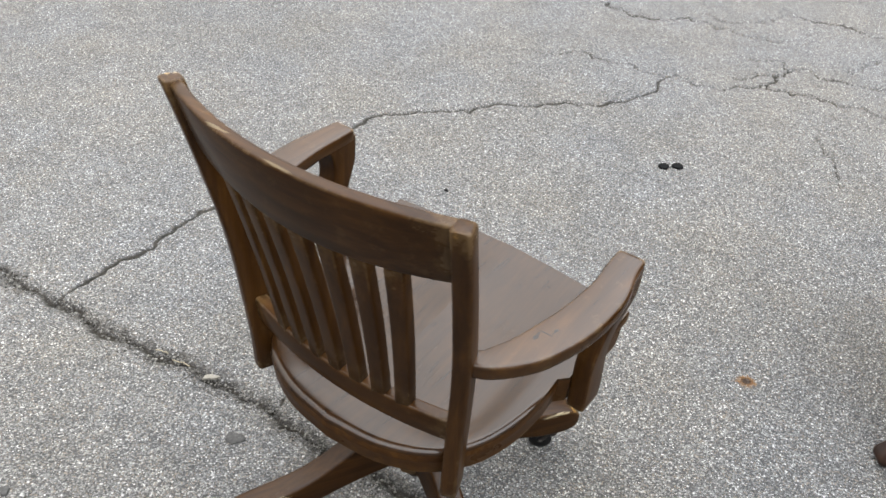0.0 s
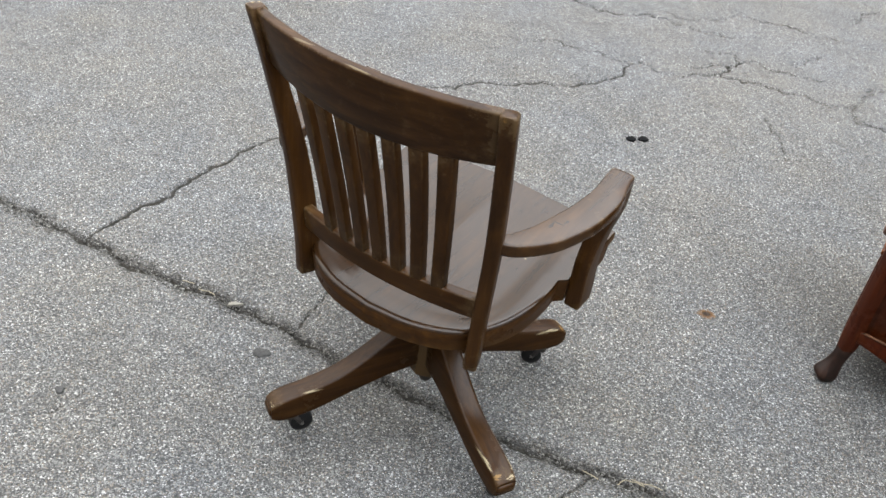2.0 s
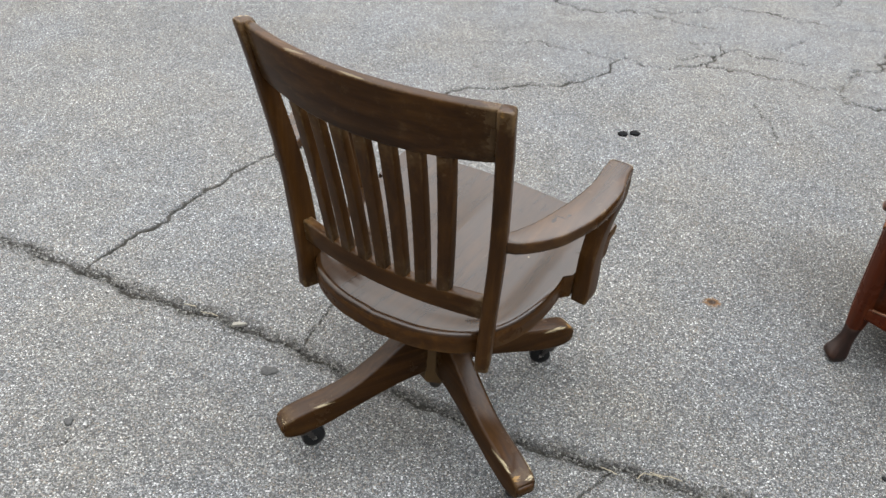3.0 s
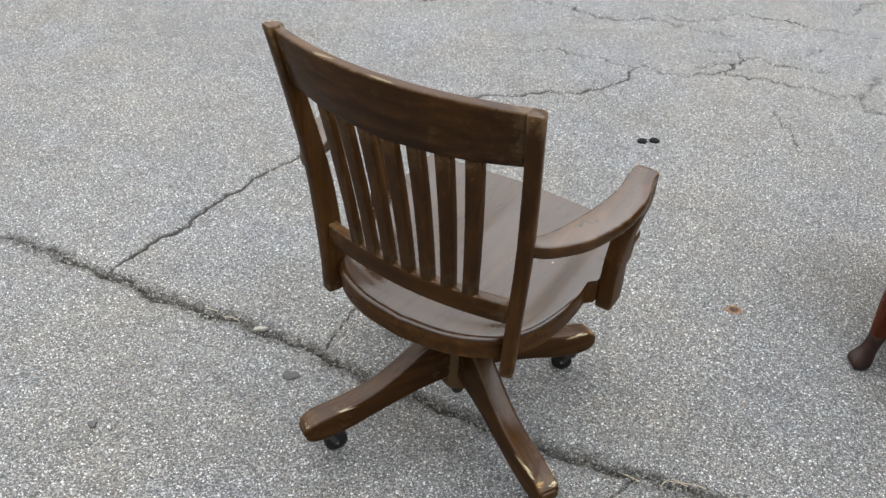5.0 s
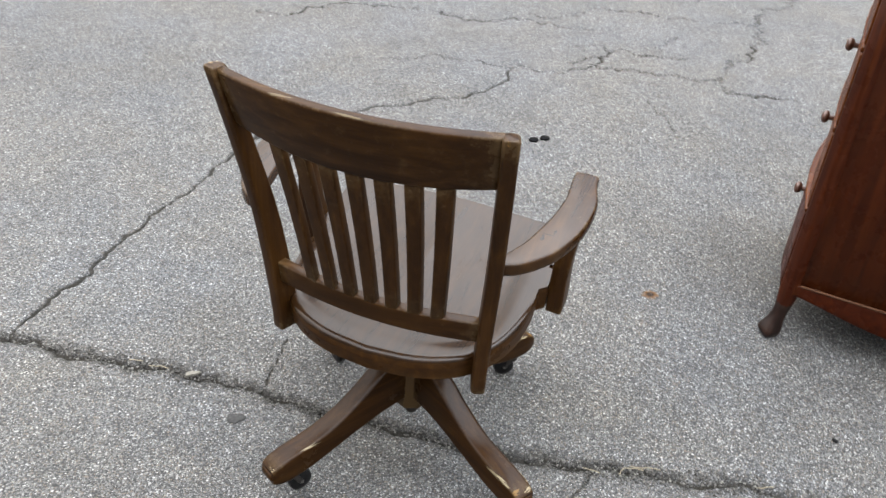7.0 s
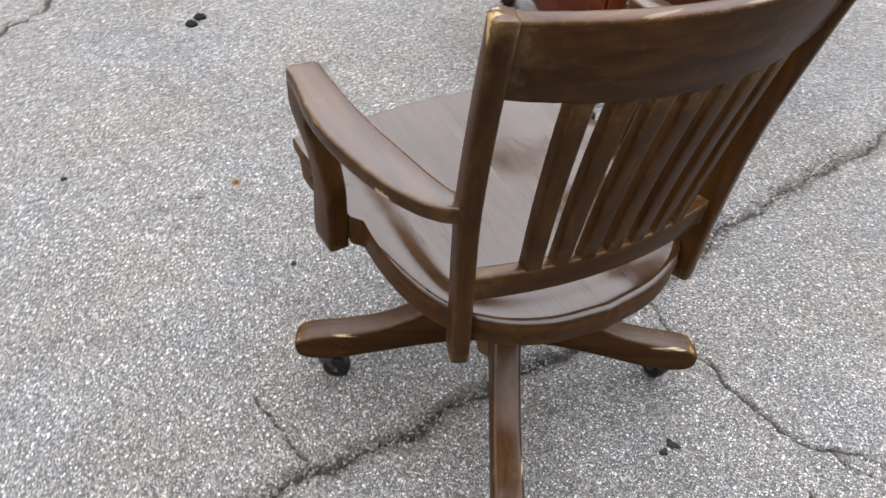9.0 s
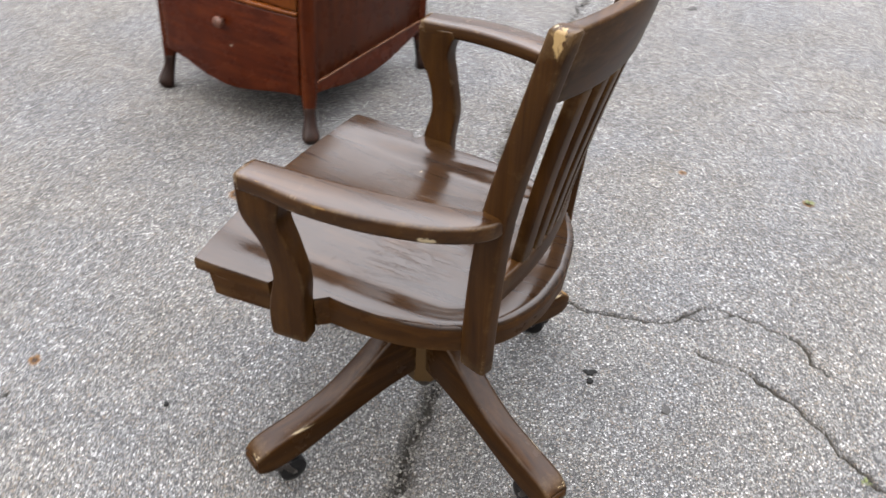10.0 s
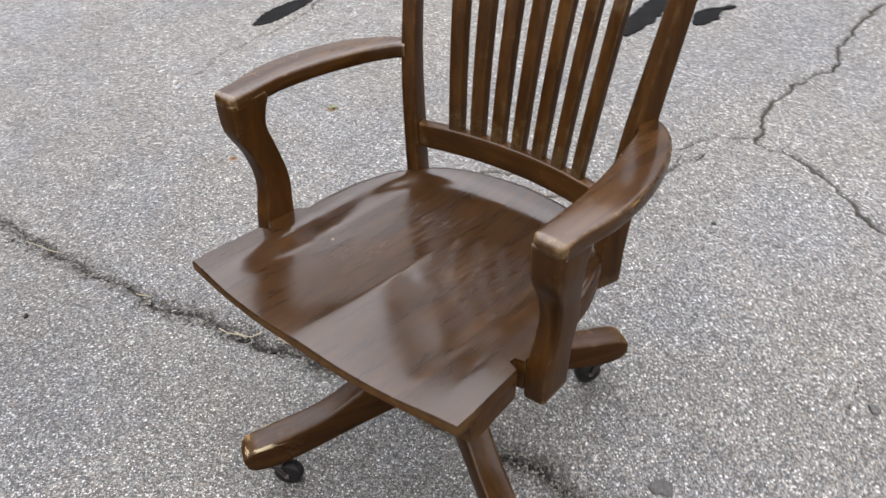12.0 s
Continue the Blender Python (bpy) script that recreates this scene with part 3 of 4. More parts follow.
def seat_mesh():
    def rear(y):
        return ease(-y, -0.06, 0.10)

    half = seat_outline()
    rim = half + [(-x, y) for x, y in half[-2:0:-1]]
    cx, cy = 0.0, 0.03
    rings = []
    steps = [0.02 + 0.93 * (k / 39) ** 0.8 for k in range(40)] + [0.957, 0.964, 0.971, 0.978, 0.984, 0.989, 0.993]
    for f in steps:
        ring = []
        for x, y in rim:
            px, py = cx + (x - cx) * f, cy + (y - cy) * f
            fade = ease(0.975 - f, 0.0, 0.16)
            fade += (1 - fade) * ease(py, 0.14, 0.26)
            near = max(0.0, 1 - (1 - f) * math.hypot(x - cx, y - cy) / 0.012)          # the rear edge is rounded over
            edge = max(0.0, 1 - (1 - f) * math.hypot(x - cx, y - cy) / 0.055)
            ring.append((px, py, SEAT_Z + seat_dip(px, py) * fade + seat_fall(py) - 0.006 * rear(y) * near ** 2 + 0.0038 * rear(y) * edge))
        rings.append(ring)

    def lower(inset, z, front_in=0.0):
        out = []
        roll = max(0.0, 0.0022 - 0.15 * (SEAT_Z - z))
        for x, y in rim:
            n = Vector((x - cx, y - cy)).normalized()
            pull = front_in * max(0, min(1, (y - 0.2) / 0.06))
            edge = seat_dip(x, y) if y > 0.2 else 0
            deep = ease(SEAT_Z - z, 0.03, 0.049)            # the underside is more level than the top
            fall = seat_fall(y) - deep * 0.45 * (seat_fall(y) + 0.022)
            out.append((x - n.x * inset, y - n.y * inset - pull, z + edge * max(0, (z - SEAT_Z) / 0.02 + 1) + fall - roll * rear(y)))
        return out

    rings += [lower(0.0, SEAT_Z - 0.004), lower(0.0, SEAT_Z - 0.018), lower(0.0004, SEAT_Z - 0.021, 0.002), lower(0.0008, SEAT_Z - 0.0225, 0.024), lower(0.003, SEAT_Z - 0.049, 0.027), lower(0.012, SEAT_Z - 0.054, 0.030), lower(0.12, SEAT_Z - 0.054, 0.05)]
    bm = loft(rings)
    bm.faces.ensure_lookup_table()
    n = len(rim)
    for f in bm.faces[len(steps) * n:(len(steps) + 5) * n]:
        f.material_index = 1            # the bare edge below the rim
    return bm


def post_line(side):
    """The back post: x, y, z from its foot to its top."""
    return spline([(side * 0.205, -0.177, 0.368), (side * 0.209, -0.181, 0.47), (side * 0.222, -0.197, 0.64), (side * 0.236, -0.232, 0.80), (side * 0.2475, -0.267, 0.9355 - 0.0015 * side)], 14)


def post_at(side, z):
    line = post_line(side)
    for a, b in zip(line, line[1:]):
        if a[2] <= z <= b[2]:
            t = (z - a[2]) / (b[2] - a[2])
            return a + (b - a) * t
    return line[-1]


def rail_mesh(z0, z1, bow, thick, inset=0.009, steps=17, arch=0.0):
    """A board between the posts, bowed to the rear, from height z0 to z1."""
    st = []
    for k in range(steps):
        s = -1 + 2 * k / (steps - 1)
        low = z0 + arch * s * s
        lo, hi = post_at(1, low), post_at(1, z1)
        far_lo, far_hi = post_at(-1, low), post_at(-1, z1)
        x0 = (lo[0] + far_lo[0]) / 2 + ((lo[0] - far_lo[0]) / 2 - inset) * s
        x1 = (hi[0] + far_hi[0]) / 2 + ((hi[0] - far_hi[0]) / 2 - inset) * s
        y0, y1 = lo[1] - bow * (1 - s * s), hi[1] - bow * (1 - s * s)
        a, b = Vector((x0, y0, low)), Vector((x1, y1, z1))
        up = b - a
        along = Vector((1, 2 * bow * s / 0.2, 0))
        st.append(((a + b) / 2, along.cross(up).normalized(), up, thick, up.length))
    return sweep(st, 0.005, 0.002)


RAIL = (0.485, 0.532, 0.029)
CREST = (0.822, 0.9335, 0.050)
POST_TWIST = radians(20)


def slat_mesh(k):
    s = (k - 3) / 3
    xb, xt = 0.125 * s + 0.003, 0.148 * s + 0.005
    lo, hi = post_at(1, RAIL[1]), post_at(1, CREST[0])
    yb = lo[1] - RAIL[2] * (1 - (xb / (lo[0] - 0.009)) ** 2)
    yt = hi[1] - CREST[2] * (1 - (xt / (hi[0] - 0.009)) ** 2)
    a, b = Vector((xb, yb, RAIL[1] - 0.008)), Vector((xt, yt, CREST[0] + 0.014))
    st = []
    for j in range(7):
        t = j / 6
        c = a.lerp(b, t) + Vector((0, 0.004 * math.sin(math.pi * t), 0))
        turn = Vector((1, 2 * 0.045 * s * 0.55 / 0.2, 0))
        st.append((c, turn, (0, 1, 0.1), 0.0236 + 0.0030 * t, 0.019))
    return sweep(st, 0.003, 0.001)


def arm_mesh(side):
    lift = 0.004 if side > 0 else 0.0
    line = spline([(0.222, -0.1985, 0.032), (0.236, -0.193, 0.034), (0.249, -0.183, 0.039), (0.263, -0.160, 0.049), (0.280, -0.116, 0.060), (0.297, -0.045, 0.064), (0.303, 0.03, 0.060), (0.299, 0.09, 0.051), (0.297, 0.139, 0.047)], 30)
    st = []
    for i, (x, y, w) in enumerate(line):
        d = Vector(line[min(i + 1, 29)][:2]) - Vector(line[max(i - 1, 0)][:2])
        across = Vector((d.y, -d.x, 0))
        x += (0.006 * ease(-y, -0.12, -0.02) * (1 - ease(-y, 0.13, 0.19)) if side > 0 else 0) - side * 0.003 * ease(-y, 0.05, 0.18)           # the rear ends meet the posts, which stand square
        z = 0.659 + lift + 0.056 * (y + 0.2) + 0.003 * (1 - (y / 0.18) ** 2)
        st.append(((side * x, y, z), (side * across.x, across.y, 0), (0, 0, 1), w, 0.027))
    return sweep(st, 0.006, 0.009)


def support_mesh(side):
    """The S-shaped upright that runs into the nose of an arm, let into the seat's edge."""
    #        y centre, z, depth, x centre
    line = spline([(0.096, 0.397, 0.060, 0.280), (0.096, 0.43, 0.060, 0.281), (0.092, 0.47, 0.057, 0.282), (0.083, 0.52, 0.050, 0.286), (0.092, 0.575, 0.048, 0.291), (0.1075, 0.62, 0.056, 0.296), (0.1062, 0.650, 0.0640, 0.297), (0.1029, 0.666, 0.0710, 0.297), (0.1044, 0.6785, 0.0680, 0.297)], 26)
    lift = 0.004 if side > 0 else 0.0
    st = [((side * x, y, z + lift * ease(z, 0.45, 0.65)), (1, -side * 0.04, 0), (0, 1, 0), 0.034 + 0.0118 * ease(z, 0.54, 0.655), d) for y, z, d, x in line]
    return sweep(st, 0.005, 0.0012)


def leg_mesh():
    """One arched leg of the base, running out along +x."""
    #        x, top, bottom, width
    line = spline([(0.030, 0.270, 0.122, 0.046), (0.093, 0.229, 0.115, 0.046), (0.156, 0.183, 0.101, 0.047), (0.219, 0.148, 0.083, 0.048), (0.277, 0.132, 0.067, 0.049), (0.325, 0.123, 0.060, 0.050), (0.348, 0.118, 0.060, 0.050)], 24)
    line += [(0.358, 0.1145, 0.0615, 0.049), (0.366, 0.1095, 0.065, 0.0475), (0.372, 0.1035, 0.070, 0.0455), (0.376, 0.097, 0.076, 0.043)]
    st = [((x, 0, (t + b) / 2), (0, 1, 0), (0, 0, 1), w, t - b) for x, t, b, w in line]
    return sweep(st, 0.008, 0.004)


LEAN = 0.028                    # the upper part stands a little higher on its left
SEAT_SKEW = radians(1.0)        # seat and arms sit a touch askew to the back


def leaning(bm, skew=0.0):
    c, s = math.cos(skew), math.sin(skew)
    for v in bm.verts:
        v.co.x, v.co.y = c * v.co.x - s * v.co.y, s * v.co.x + c * v.co.y
        v.co.z -= LEAN * v.co.x
    return bm


def armchair():
    chair = tagged(new("swivel_armchair"), "dark-stained oak swivel armchair with slatted back standing on asphalt", "chair")
    chair.matrix_world = pose(*PIVOT, 0, 0, 0, CHAIR_TURN)
    seat = part("seat", leaning(seat_mesh(), SEAT_SKEW), OAK_SEAT, chair, "glossy saddle-shaped wooden seat", 35)
    seat.data.materials.append(OAK_RIM)
    for side in (-1, 1):
        # the posts are turned to follow the bow of the rails
        wide, deep = (math.cos(POST_TWIST), side * math.sin(POST_TWIST), 0), (-side * math.sin(POST_TWIST), math.cos(POST_TWIST), 0)
        st = [(p, wide, deep, 0.027, 0.048 - 0.016 * ease(p[2], 0.48, 0.93)) for p in post_line(side)]
        chips = [chip(-0.257, -0.263, 0.931, 0.010, (1, 1, 0.6), (0.125, 0.085, 0.038)), chip(-0.250, -0.255, 0.948, 0.006)] if side < 0 else [chip(0.249, -0.283, 0.915, 0.003, (1, 1, 0.2), OCHRE)]
        part("back_post", leaning(sweep(st, 0.006, 0.005)), chair_wood("oak_post", 2, chips), chair, "post with pale bare wood at its top" if side < 0 else "")
        chips = [chip(-0.304, -0.137, 0.665, 0.008, (1, 0.6, 1.3))] if side < 0 else []
        chips += [chip(side * 0.332, 0.0, 0.683 - 0.0095 * side, 0.0016, (1, 0.06, 1), OCHRE), chip(side * 0.322, 0.09, 0.688 - 0.0095 * side, 0.0015, (1, 0.1, 1), OCHRE)]
        if side > 0:                                   # old scratches
            chips += [chip(0.283, -0.095, 0.676, 0.0016, (0.12, 1, 0.2), BURN), chip(0.276, -0.108, 0.676, 0.0016, (0.5, 0.15, 0.2), BURN), chip(0.292, -0.083, 0.677, 0.0016, (0.5, 0.2, 0.2), BURN)]
        part("armrest", leaning(arm_mesh(side), SEAT_SKEW), chair_wood("oak_arm", 1, chips, 0.10, wear=0.8, varnish=0.52, deep=0.92), chair)
        chips = [chip(-0.316, 0.138, 0.655, 0.0055, (1, 1, 0.35), OCHRE), chip(-0.315, 0.138, 0.640, 0.003, (1, 1, 0.2)), chip(-0.298, 0.125, 0.415, 0.005, colour=OCHRE)] if side < 0 else [chip(0.281, 0.138, 0.640, 0.003, (1, 1, 0.2), OCHRE)]
        part("arm_support", leaning(support_mesh(side), SEAT_SKEW), chair_wood("oak_support", 2, chips), chair)
    part("crest_rail", leaning(rail_mesh(CREST[0], CREST[1], CREST[2], 0.018, arch=0.012)), OAK_CREST, chair, "wide curved top rail worn along its edge")
    part("lower_rail", leaning(rail_mesh(RAIL[0], RAIL[1], RAIL[2], 0.022)), OAK_X, chair)
    for k in range(7):
        part("slat", leaning(slat_mesh(k)), OAK_Z, chair)
    # underside: block, hub and spindle
    block = sweep([((0, -0.13, 0.374), (1, 0, 0), (0, 0, 1), 0.09, 0.036), ((0, 0.0, 0.378), (1, 0, 0), (0, 0, 1), 0.14, 0.036), ((0, 0.13, 0.385), (1, 0, 0), (0, 0, 1), 0.09, 0.036)], 0.004, 0.003)
    part("seat_block", block, IRON, chair, "dark iron tilt bracket")
    hub = lathe([(0.03, 0.100), (0.040, 0.104), (0.045, 0.115), (0.045, 0.285), (0.04, 0.300), (0.028, 0.304)], n=8)
    part("hub", hub, OAK_Z, chair)
    spindle = lathe([(0.006, 0.064), (0.013, 0.067), (0.016, 0.074), (0.016, 0.086), (0.012, 0.096), (0.012, 0.12), (0.015, 0.385), (0.008, 0.39)], n=16)
    part("spindle", spindle, IRON, chair, "dark iron swivel screw")
    for k in range(4):
        if k in (1, 2):
            chips = [chip(0.369, 0.012, 0.112, 0.006, (1, 0.4, 1)), chip(0.345, 0.0245, 0.1175, 0.005, (0.12, 1, 1)), chip(0.335, -0.0245, 0.1215, 0.005, (0.09, 1, 1)), chip(0.361, -0.018, 0.115, 0.006, (1, 0.35, 1), OCHRE)]
        else:
            chips = [chip(0.371, 0.012, 0.110, 0.005, (1, 0.4, 1)), chip(0.30, 0.0235, 0.128, 0.0035, (0.1, 1, 1))]
        leg = part("leg", leg_mesh(), chair_wood("oak_leg", 0, chips, 0.16, 0.5, varnish=0.22, deep=0.85), chair, "arched leg with scuffed end" if k in (1, 2) else "")
        leg.matrix_local = pose(0, 0, BASE_Z, 0, 0, BASE_TURN + 90 * k - 180)
        turn = (178, 118, 150, 176)[k]
        way = radians(CHAIR_TURN + BASE_TURN + 90 * k - 180)
        spot = Vector(PIVOT) + 0.326 * Vector((math.cos(way), math.sin(way)))
        m = pose(0.326, 0, float(ground_z(*spot)) - BASE_Z, 0, 0, turn)
        wheel = lathe([(0.005, -0.0115), (0.007, -0.0125), (0.020, -0.0125), (0.0248, -0.010), (0.0265, -0.004), (0.0265, 0.004), (0.0248, 0.010), (0.020, 0.0125), (0.007, 0.0125), (0.005, 0.0115)], "y", 24, at=(0.024, 0, 0.0265))
        axle = lathe([(0.001, -0.0165), (0.0035, -0.0165), (0.0035, 0.0165), (0.001, 0.0165)], "y", 10, at=(0.024, 0, 0.0265))
        w = part("caster_wheel", wheel, RUBBER, leg, "black caster wheel")
        pin = part("axle", axle, STEEL, leg, "dull steel axle pin")
        pin.matrix_local = m
        fork = bmesh.new()
        lathe([(0.004, 0.040), (0.012, 0.042), (0.013, 0.05), (0.013, 0.068), (0.006, 0.072)], "z", 14, fork)
        for s in (-1, 1):
            sweep([((0.004, s * 0.0146, 0.056), (1, 0, 0), (0, 1, 0), 0.018, 0.002), ((0.014, s * 0.0146, 0.042), (1, 0, 0), (0, 1, 0), 0.013, 0.002), ((0.024, s * 0.0146, 0.022), (1, 0, 0), (0, 1, 0), 0.009, 0.002)], 0.001, 0.0006, fork)
        sweep([((-0.008, 0, 0.057), (0, 1, 0), (0, 0, 1), 0.032, 0.003), ((0.020, 0, 0.057), (0, 1, 0), (0, 0, 1), 0.032, 0.003)], 0.001, 0.0006, fork)
        f = part("caster_fork", fork, IRON, leg, "dark metal caster fork")
        w.matrix_local = m
        f.matrix_local = m
    return chair


armchair()


# ---------------------------------------------------------------- dresser
def dresser():
    """Local axes: x along the front, y from the front to the rear."""
    W, D, H = 0.550, 0.612, 1.02
    ob = tagged(new("dresser"), "reddish mahogany chest of drawers with bowed front on short curved feet", "dresser")
    ob.matrix_world = on_ground(1.236, 1.590, 54.6)
    # here the front runs along +x and the body lies towards -y
    for i, (x, y) in enumerate(((0, 0), (W, 0), (0, -D), (W, -D))):
        ox, oy = (-1 if x == 0 else 1), (1 if y == 0 else -1)
        line = spline([(x + ox * 0.006, y + oy * 0.006, 0.0, 0.038), (x + ox * 0.009, y + oy * 0.009, 0.022, 0.050), (x + ox * 0.002, y + oy * 0.002, 0.055, 0.038), (x - ox * 0.004, y - oy * 0.004, 0.09, 0.035), (x - ox * 0.008, y - oy * 0.008, 0.15, 0.044), (x - ox * 0.01, y - oy * 0.01, 0.24, 0.046), (x - ox * 0.012, y - oy * 0.012, H - 0.03, 0.046)], 24)
        d = Vector((ox, oy, 0))
        low = [((a, b, c), d.cross(Vector((0, 0, 1))), d, w, w) for a, b, c, w in line if c < 0.112]
        high = [((a, b, c), d.cross(Vector((0, 0, 1))), d, w, w) for a, b, c, w in line if c >= 0.095]
        part("foot", sweep(low, 0.012, 0.001), FOOT_DARK, ob, "dark worn foot")
        part("corner_post", sweep(high, 0.012, 0.0006), MAHOGANY_Z, ob)
    # sides: panel and shaped lower rail
    for x, s in ((0.004, -1), (W - 0.004, 1)):
        bm = sweep([((x, -D / 2, 0.175), (1, 0, 0), (0, 1, 0), 0.016, D - 0.03), ((x, -D / 2, 0.5), (1, 0, 0), (0, 1, 0), 0.016, D - 0.03), ((x, -D / 2, H - 0.03), (1, 0, 0), (0, 1, 0), 0.016, D - 0.03)], 0.002, 0.001)
        part("side_panel", bm, MAHOGANY_Z, ob)
        st = []
        for k in range(15):
            y = -0.02 - (D - 0.04) * k / 14
            drop = 0.045 * math.sin(math.pi * k / 14) ** 1.3
            st.append(((x + s * 0.005, y, 0.165 - drop / 2), (1, 0, 0), (0, 0, 1), 0.024, 0.034 + drop))
        part("side_rail", sweep(st, 0.004, 0.002), MAHOGANY_X, ob)
        # added thin strip: the highlight on the rail's top edge, painted pale
        rail_highlight = sweep([((x + s * 0.0165, -0.03, 0.1835), (1, 0, 0), (0, 0, 1), 0.006, 0.005), ((x + s * 0.0165, -D / 2, 0.1835), (1, 0, 0), (0, 0, 1), 0.006, 0.005), ((x + s * 0.0165, -D + 0.03, 0.1835), (1, 0, 0), (0, 0, 1), 0.006, 0.005)], 0.0015, 0.001)
        part("rail_highlight", rail_highlight, MAHOGANY_HIGHLIGHT, ob, "pale strip coloured as a highlight along the side")
    back = sweep([((W / 2, -D + 0.006, 0.17), (1, 0, 0), (0, 1, 0), W - 0.03, 0.01), ((W / 2, -D + 0.006, H - 0.03), (1, 0, 0), (0, 1, 0), W - 0.03, 0.01)], 0.002, 0.001)
    part("back_panel", back, MAHOGANY_Z, ob)
    base = sweep([((W / 2, -0.02, 0.175), (1, 0, 0), (0, 0, 1), W - 0.04, 0.014), ((W / 2, -D + 0.02, 0.175), (1, 0, 0), (0, 0, 1), W - 0.04, 0.014)], 0.002, 0.001)
    part("bottom_board", base, MAHOGANY_Z, ob)

    def front(z0, z1, bulge, low=0.0, material=MAHOGANY_X, thick=0.02, steps=19):
        st = []
        for k in range(steps):
            t = k / (steps - 1)
            x = 0.022 + (W - 0.044) * t
            y = 0.010 + bulge * math.sin(math.pi * t)
            dz = low * (math.sin(math.pi * t) ** 2)
            along = Vector((W, bulge * math.pi * math.cos(math.pi * t), 0))
            st.append(((x, y, (z0 - dz + z1) / 2), (-along.y, along.x, 0), (0, 0, 1), thick, z1 - z0 + dz))
        return sweep(st, 0.004, 0.002)

    def knob(parent, x, y, z):
        bm = lathe([(0.006, 0.0), (0.007, 0.006), (0.007, 0.010), (0.014, 0.014), (0.017, 0.020), (0.015, 0.026), (0.008, 0.030)], "y", 16)
        k = part("knob", bm, PORCELAIN, parent, "turned wooden knob")
        k.matrix_local = pose(x, y, z)

    for i, (z0, z1) in enumerate(((0.144, 0.378), (0.394, 0.60), (0.622, 0.80), (0.822, 0.965))):
        d = part("drawer_front", front(z0, z1, 0.020 if i == 0 else 0.010, 0.037 if i == 0 else 0), MAHOGANY_X if i == 0 else MAHOGANY_LIGHT, ob, "dark red drawer front" if i == 0 else "orange-brown drawer front")
        knob(d, 0.268, 0.038 if i == 0 else 0.03, z1 - 0.068)
        if i:
            continue
        keyhole = part("keyhole", lathe([(0.001, 0.0), (0.0032, 0.0), (0.0036, 0.0015), (0.002, 0.002)], "y", 12), BRASS, d, "pale metal keyhole rim")
        keyhole.matrix_local = pose(0.243, 0.038 if i == 0 else 0.03, z1 - 0.137)
    # the orange highlight along the ledges is put into these strips' colour
    part("drawer_rail", front(0.380, 0.392, 0.022, thick=0.026), MAHOGANY_LIGHT, ob, "strip between the drawers coloured as an orange highlight")
    part("drawer_rail", front(0.604, 0.618, 0.010, thick=0.026), MAHOGANY_LIGHT, ob)
    part("drawer_rail", front(0.804, 0.818, 0.010, thick=0.026), MAHOGANY_LIGHT, ob)
    part("drawer_rail", front(0.969, 0.994, 0.010, thick=0.026), MAHOGANY_X, ob)
    top = []
    for k in range(19):
        t = k / 18
        x = -0.03 + (W + 0.06) * t
        edge = 0.03 + 0.015 * math.sin(math.pi * t)
        top.append(((x, (edge - D - 0.02) / 2, H - 0.012), (0, 1, 0), (0, 0, 1), edge + D + 0.02, 0.024))
    part("top_board", sweep(top, 0.006, 0.004), MAHOGANY_X, ob)
    return ob


dresser()


# ---------------------------------------------------------------- small things on the asphalt
def ground_bit(name, x, y, r, mat, label, category, h=0.003, stretch=1.0, turn=0.0, seed=1, jag=0.35, group=""):
    return thing(name, blob(r, h, seed, jag=jag, stretch=stretch), mat, label, category, group, at=on_ground(x, y, turn, 0.0008))


ground_bit("bottle_cap", 0.800, 2.706, 0.019, TAR, "flat black round cap lying on asphalt", "cap", 0.006, seed=2, jag=0.08, group="black caps")
ground_bit("bottle_cap", 0.845, 2.716, 0.019, TAR, "flat black round cap lying on asphalt", "cap", 0.006, seed=3, jag=0.1, group="black caps")
ground_bit("gum_spot", -0.193, 1.386, 0.019, GUM_GREY, "old grey gum spot trodden into asphalt", "gum", seed=4)
ground_bit("gum_spot", -0.578, 1.150, 0.011, GUM_GREY, "dark gum spot trodden into asphalt", "gum", seed=5)
ground_bit("gum_spot", 0.259, 0.974, 0.0105, GUM, "black gum spot trodden into asphalt", "gum", 0.002, seed=6, jag=0.6)
ground_bit("gum_spot", 0.234, 0.981, 0.007, GUM, "small black gum spot trodden into asphalt", "gum", 0.004, seed=7, jag=0.5)
ground_bit("gum_spot", 0.226, 1.835, 0.006, GUM, "tiny black speck of gum on asphalt", "gum", 0.004, seed=8)
ground_bit("gum_spot", 2.211, 0.099, 0.02, GUM_GREY, "old grey gum spot trodden into asphalt", "gum", seed=9)
ground_bit("gum_spot", 0.115, 2.434, 0.006, GUM, "tiny black speck of gum on asphalt", "gum", 0.003, seed=11)
ground_bit("gum_spot", 0.136, 0.851, 0.010, GUM_GREY, "old grey gum spot trodden into asphalt", "gum", seed=12)
ground_bit("gum_spot", -0.292, 0.649, 0.006, GUM, "tiny black speck of gum on asphalt", "gum", 0.003, seed=13)
ground_bit("gum_spot", 1.220, 1.204, 0.006, GUM, "dark gum spot trodden into asphalt", "gum", seed=10)


